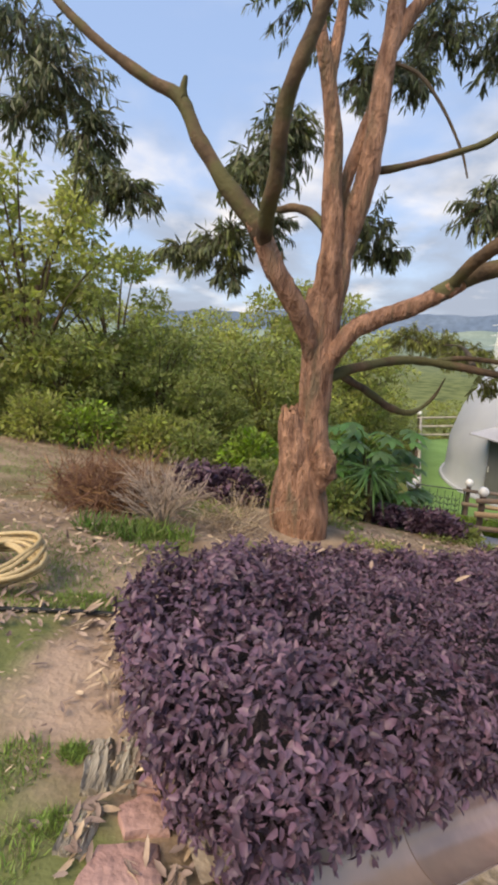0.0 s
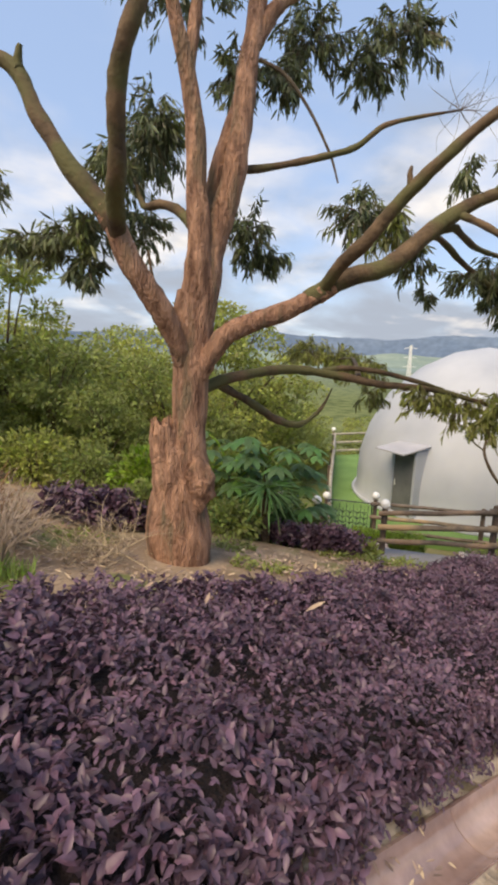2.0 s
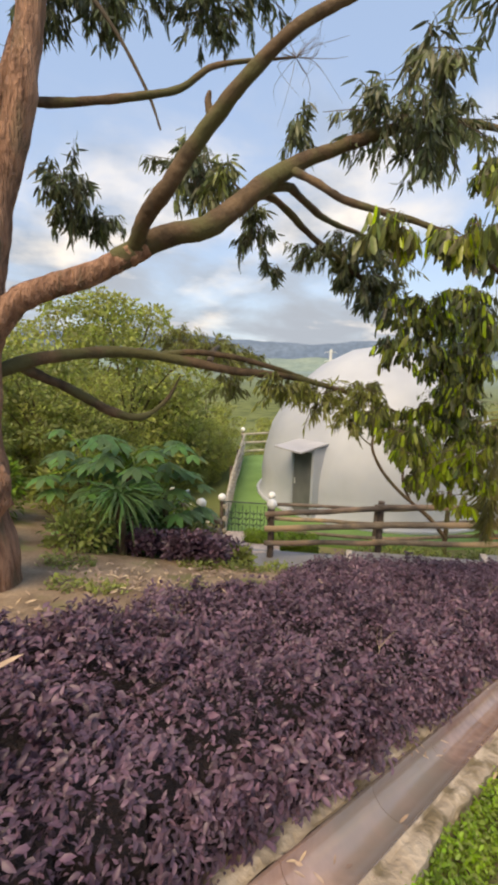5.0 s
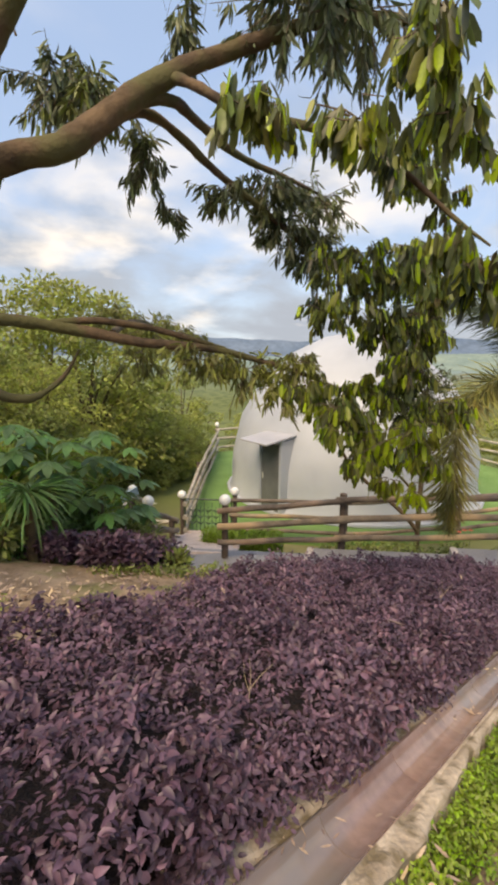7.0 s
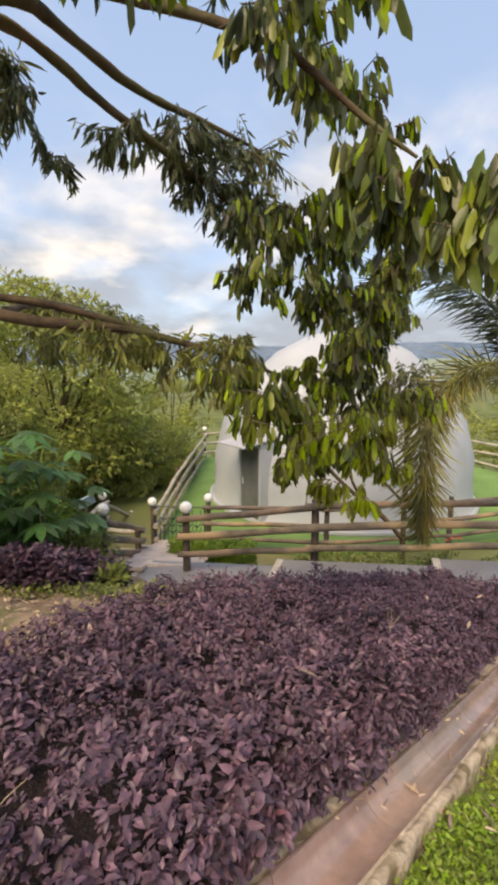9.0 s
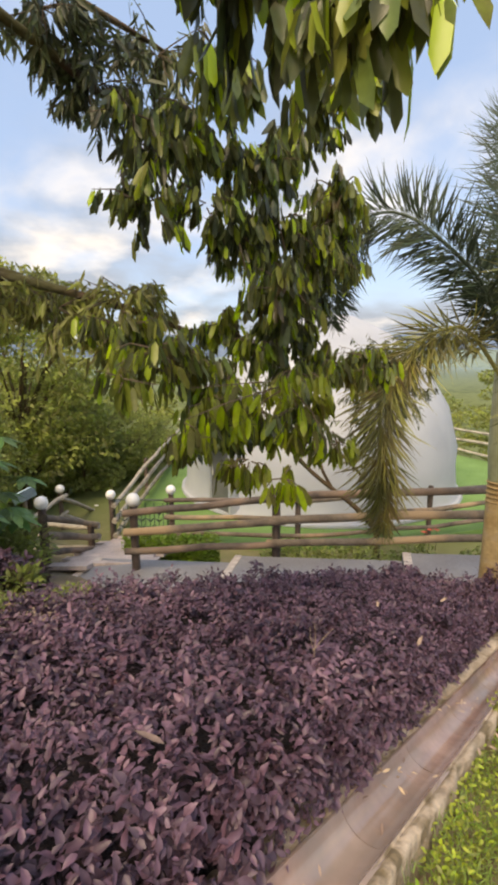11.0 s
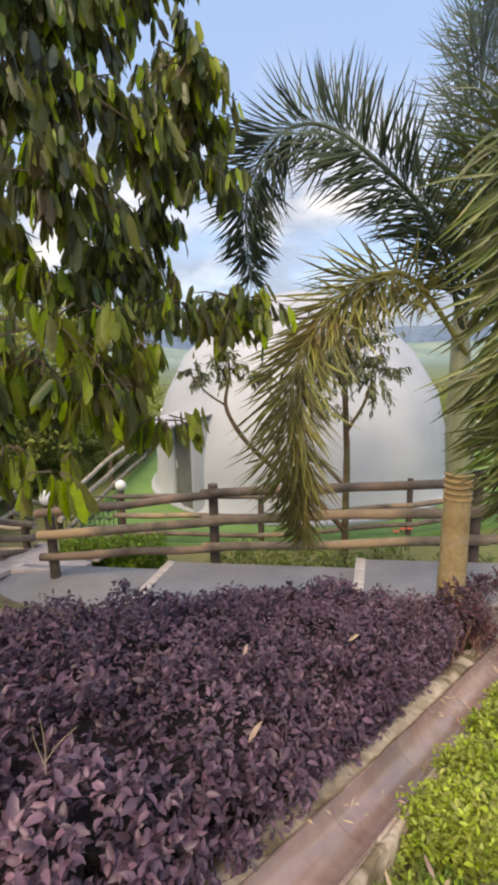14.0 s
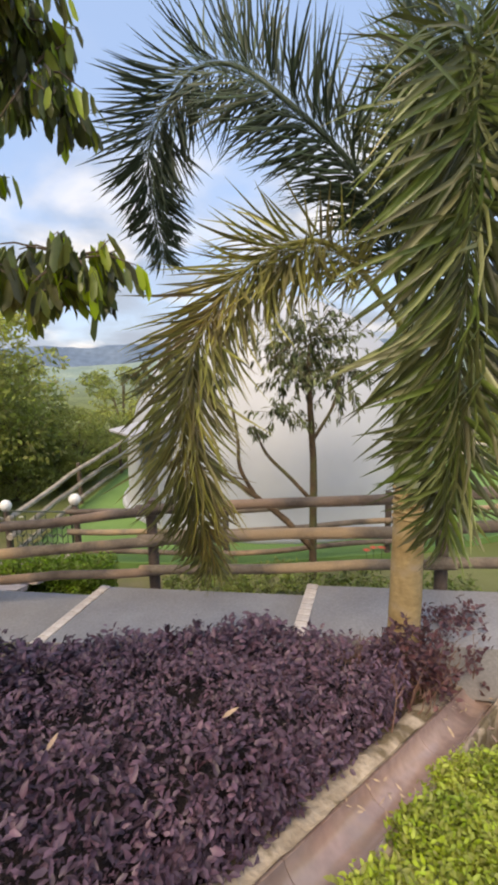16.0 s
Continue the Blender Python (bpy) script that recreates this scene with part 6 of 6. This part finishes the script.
flagstone([(0.033, 1.394), (0.072, 1.314), (0.196, 1.346), (0.195, 1.45), (0.09, 1.456)], 0.035, RED_STONE, "rough red flagstone beside the hedge")
flagstone([(-0.01, 1.15), (0.215, 1.17), (0.18, 1.325), (0.009, 1.285)], 0.03, RED_STONE, "broad red flagstone in the soil")
flagstone([(0.07, 1.47), (0.14, 1.475), (0.135, 1.54), (0.075, 1.54)], 0.03, RED_STONE, "small red stone beside the rotten wood")


def plank(a, b, w, label):
    a, b = Vector(a), Vector(b)
    d = (b - a).normalized()
    s = Vector((-d.y, d.x, 0))
    v, f, n, cols = [], [], 12, 9
    for i in range(n + 1):
        for j in range(cols):
            u = j / (cols - 1) * 2 - 1
            p = a.lerp(b, i / n) + s * (u * w / 2 + 0.008 * noise.noise((i * 0.7, j, a.x * 9))) + d * (0.03 * noise.noise((j * 0.9, a.y * 7, 0)) * (i in (0, n)))
            groove = 0.011 * math.sin(u * 9 + 2 * noise.noise((i * 0.2, j * 0.3, 1)))
            h = (0.026 + groove * 0.7) if abs(u) < 0.98 and 0 < i < n else -0.05
            v.append((p.x - a.x, p.y - a.y, gz(p.x, p.y) - gz(a.x, a.y) + h))
    for i in range(n):
        for j in range(cols - 1):
            q = i * cols + j
            f.append((q, q + cols, q + cols + 1, q + 1))
    o = placed("old_timber", Shape().add(v, f), OLD_WOOD, None, label, "timber")
    o.location = (a.x, a.y, gz(a.x, a.y))


plank((-0.04, 1.425, 0), (-0.095, 1.665, 0), 0.105, "grey rotten timber with deep grooves")
plank((0.035, 1.45, 0), (0.0, 1.70, 0), 0.105, "grey weathered timber lying in the soil")
plank((-0.045, 1.235, 0), (-0.04, 1.405, 0), 0.10, "grey split timber beside the flagstones")


def hose():
    c = Vector((-1.05, 2.72, gz(-1.05, 2.72) + 0.02))
    pts = []
    for k in range(150):
        a = k * 0.42
        r = 0.215 + 0.035 * math.sin(k * 0.37) + 0.02 * math.sin(k * 1.3)
        pts.append((r * math.cos(a) * 1.15 + 0.02 * math.sin(k * 0.09), r * math.sin(a), 0.03 + 0.0009 * k + 0.012 * math.sin(k * 0.8)))
    o = placed("garden_hose", Shape().tube(pts, [0.013] * len(pts), 7, 2, 0, True), HOSE, None, "coiled yellow garden hose lying on the grass", "hose")
    o.matrix_basis = Matrix.Translation(c) @ Matrix.Rotation(0.06, 4, "X")


hose()
pipe = [(-1.6, 2.13), (-1.0, 2.31), (-0.6, 2.45), (-0.3, 2.53), (0.0, 2.56)]
placed("water_pipe", Shape().tube([(x, y, gz(x, y) + 0.02) for x, y in pipe], [0.012] * 5, 8, 5), PIPE, None, "black plastic water pipe along the grass", "pipe")


def brush(at, rx, rz, n, mat, label, length=0.5):
    s = Shape()
    for _ in range(n):
        a = rng.uniform(0, 2 * math.pi)
        p = np.array([math.cos(a), math.sin(a), 0]) * rx * math.sqrt(rng.uniform(0, 1)) * 0.6 + np.array([0, 0, rng.uniform(0, rz * 0.6)])
        d = unit(rng.normal(size=3) * np.array([1, 1, 0.6]) + np.array([0, 0, 0.45]))
        L = length * rng.uniform(0.4, 1.0)
        m = p + d * L * 0.5 + rng.normal(size=3) * 0.04
        e = p + d * L + rng.normal(size=3) * 0.08
        s.tube([p, m, e], [0.006, 0.004, 0.002], 3, 2, 0, False)
        for _ in range(2):
            t = p + (e - p) * rng.uniform(0.4, 0.9)
            s.tube([t, t + rand_dirs(1, d * 0.8)[0] * L * 0.35], [0.003, 0.0015], 3, 1, 0, False)
    o = placed("brush_heap", s, mat, None, label, "brushwood", kind="stuff")
    o.location = at


brush((-1.1, 4.8, gz(-1.1, 4.8)), 0.75, 0.5, 900, RUST, "heap of rust-brown dead branches", 0.42)


def dead_bush(at, height, spread, n):
    """A leafless bush: stems that fan out from one foot, with fine side twigs."""
    shape = Shape()
    for _ in range(n):
        a, lean = rng.uniform(0, 2 * math.pi), spread * math.sqrt(rng.uniform(0, 1))
        tip = np.array([math.cos(a) * lean, math.sin(a) * lean, height * rng.uniform(0.65, 1.05) * (1 - 0.35 * lean / spread)])
        knee = tip * np.array([0.35, 0.35, 0.5]) + rng.normal(size=3) * 0.02
        shape.tube([(0, 0, -0.05), knee, tip], [0.008, 0.006, 0.002], 5, 4, 0, False)
        for _ in range(7):
            k = knee + (tip - knee) * rng.uniform(0, 0.95)
            d = unit(tip - knee) + rng.normal(size=3) * 0.45
            shape.tube([k, k + d * 0.07, k + d * 0.14 + rng.normal(size=3) * 0.015], [0.0035, 0.0025, 0.0012], 3, 2, 0, False)
    o = placed("dead_bush", shape, DEAD_TWIG, None, "grey leafless bush with fanned fine twigs", "bush", kind="stuff")
    o.location = at


dead_bush((-0.42, 4.3, gz(-0.42, 4.3)), 0.72, 0.42, 46)
brush((0.15, 4.9, gz(0.15, 4.9)), 0.6, 0.15, 130, DRY, "pale cut branches heaped by the trunk", 0.5)
brush((-0.7, 5.0, gz(-0.7, 5.0)), 0.6, 0.3, 170, DRY, "dry brown brushwood beside the dead bush", 0.4)


def bare_twigs():
    """Fine leafless twigs at the end of a thin limb."""
    s = Shape()
    for _ in range(22):
        a = np.array([3.64, 5.37, 4.09])
        d = rand_dirs(1, (0.45, -0.1, -0.1))[0]
        L = rng.uniform(0.2, 0.5)
        s.tube([a, a + d * L * 0.6 + rng.normal(size=3) * 0.05, a + d * L + rng.normal(size=3) * 0.16], [0.003, 0.002, 0.001], 4, 3, 0, False)
    return s


tree = bpy.data.objects["eucalyptus_tree"]
o = part("bare_twigs", bare_twigs(), TWIG, tree, "bare dead twigs")
o.matrix_basis = Matrix.Translation(tree.location).inverted()


def dry_twig(at, label):
    s = Shape()
    s.tube([(0, 0, -0.08), (0.01, 0, 0.08), (0.0, 0.01, 0.22)], [0.004, 0.003, 0.0015], 5, 3)
    s.tube([(0.0, 0, -0.02), (0.07, -0.02, 0.08), (0.16, -0.02, 0.15)], [0.004, 0.003, 0.0015], 5, 3)
    s.tube([(0, 0, -0.03), (-0.03, 0.01, 0.09), (-0.035, 0.0, 0.19)], [0.003, 0.002, 0.0012], 5, 3)
    o = placed("dry_twig", s, DRY, None, label, "twig")
    o.matrix_basis = Matrix.Translation(at) @ Matrix.Scale(0.6, 4)


dry_twig((5.39, 4.33, hedge_top(5.39, 4.33) + 0.05), "bare dry twig standing in the purple hedge")
dry_twig((3.43, 3.18, hedge_top(3.43, 3.18) + 0.02), "bent dry twig caught in the purple hedge")


def power_pylon(x, y):
    """A lattice mast across the valley."""
    z = gz(x, y)
    root = thing("power_pylon", (x, y, z), "slim pale lattice power pylon across the valley", "pylon")
    h = 52.0
    for sx, sy in ((-1, -1), (1, -1), (1, 1), (-1, 1)):
        part("leg", Shape().tube([(sx * 3.2, sy * 3.2, -1), (sx * 1.0, sy * 1.0, h * 0.6), (sx * 0.4, sy * 0.4, h)], [0.3, 0.25, 0.2], 5, 2), GLOBE, root)
    for k in range(9):
        r, r2, a, b = 3.0 - 0.3 * k, 2.7 - 0.3 * k, h * k / 10, h * (k + 1) / 10
        part("brace", Shape().tube([(-r, -r, a), (r2, -r2, b)], [0.15, 0.15], 4, 1), GLOBE, root)
        part("brace", Shape().tube([(r, -r, a), (-r2, -r2, b)], [0.15, 0.15], 4, 1), GLOBE, root)
    for z0 in (0.74, 0.85, 0.96):
        part("arm", Shape().tube([(-4.5, 0, h * z0), (0, 0, h * z0 + 0.6), (4.5, 0, h * z0)], [0.12, 0.3, 0.12], 5, 2), GLOBE, root)


power_pylon(142.5, 278.0)


def bare_stems(label, spots, n, height):
    """Thin upright leafless shoots of a thinned-out planting."""
    shape = Shape()
    for x, y, rx, ry in spots:
        for _ in range(n):
            px, py = x + rx * rng.normal() * 0.5, y + ry * rng.normal() * 0.5
            foot = np.array([px, py, gz(px, py) - 0.02])
            h = height * rng.uniform(0.5, 1.05)
            tip = foot + np.array([rng.normal() * 0.09, rng.normal() * 0.09, h])
            knee = (foot + tip) / 2 + rng.normal(size=3) * 0.025
            shape.tube([foot, knee, tip], [0.0045, 0.0035, 0.0015], 4, 2, 0, False)
            for _ in range(2):
                k = foot + (tip - foot) * rng.uniform(0.45, 0.9)
                shape.tube([k, k + np.array([rng.normal() * 0.05, rng.normal() * 0.05, 0.08 * rng.uniform(0.6, 1.4)])], [0.0025, 0.001], 3, 1, 0, False)
    placed("bare_shoots", shape, RED_STEM, None, label, "plants", kind="stuff")


bare_stems("thin reddish bare shoots round the palm foot", [(8.7, 6.05, 0.45, 0.25), (8.3, 5.9, 0.3, 0.2), (8.95, 6.15, 0.35, 0.25)], 55, 0.46)
bare_stems("brown bare shoots at the thinning end of the hedge", [(7.75, 5.65, 0.45, 0.25), (8.0, 5.85, 0.35, 0.25)], 60, 0.42)


def red_flower(at):
    root = thing("red_flower", at, "small orange-red flower in the border below the fence", "flower", "red flowers in the border")
    part("stalk", Shape().tube([(0, 0, -0.35), (0.01, 0, -0.15), (0, 0, 0)], [0.006, 0.005, 0.004], 5, 2), DARK_STALK, root)
    w = np.linspace(0, 2 * math.pi, 7)[:-1]
    way = np.stack([np.cos(w), np.sin(w), np.full(6, 0.45)], 1)
    part("petals", leaf_mesh("petals", np.zeros((6, 3)), way, np.tile([0, 0, 1.0], (6, 1)), np.full(6, 0.06), np.full(6, 0.045)), RED_FLOWER, root)


for spot in ((9.71, 8.5, -2.0), (9.78, 8.42, -1.98), (9.66, 8.58, -2.06)):
    red_flower(spot)
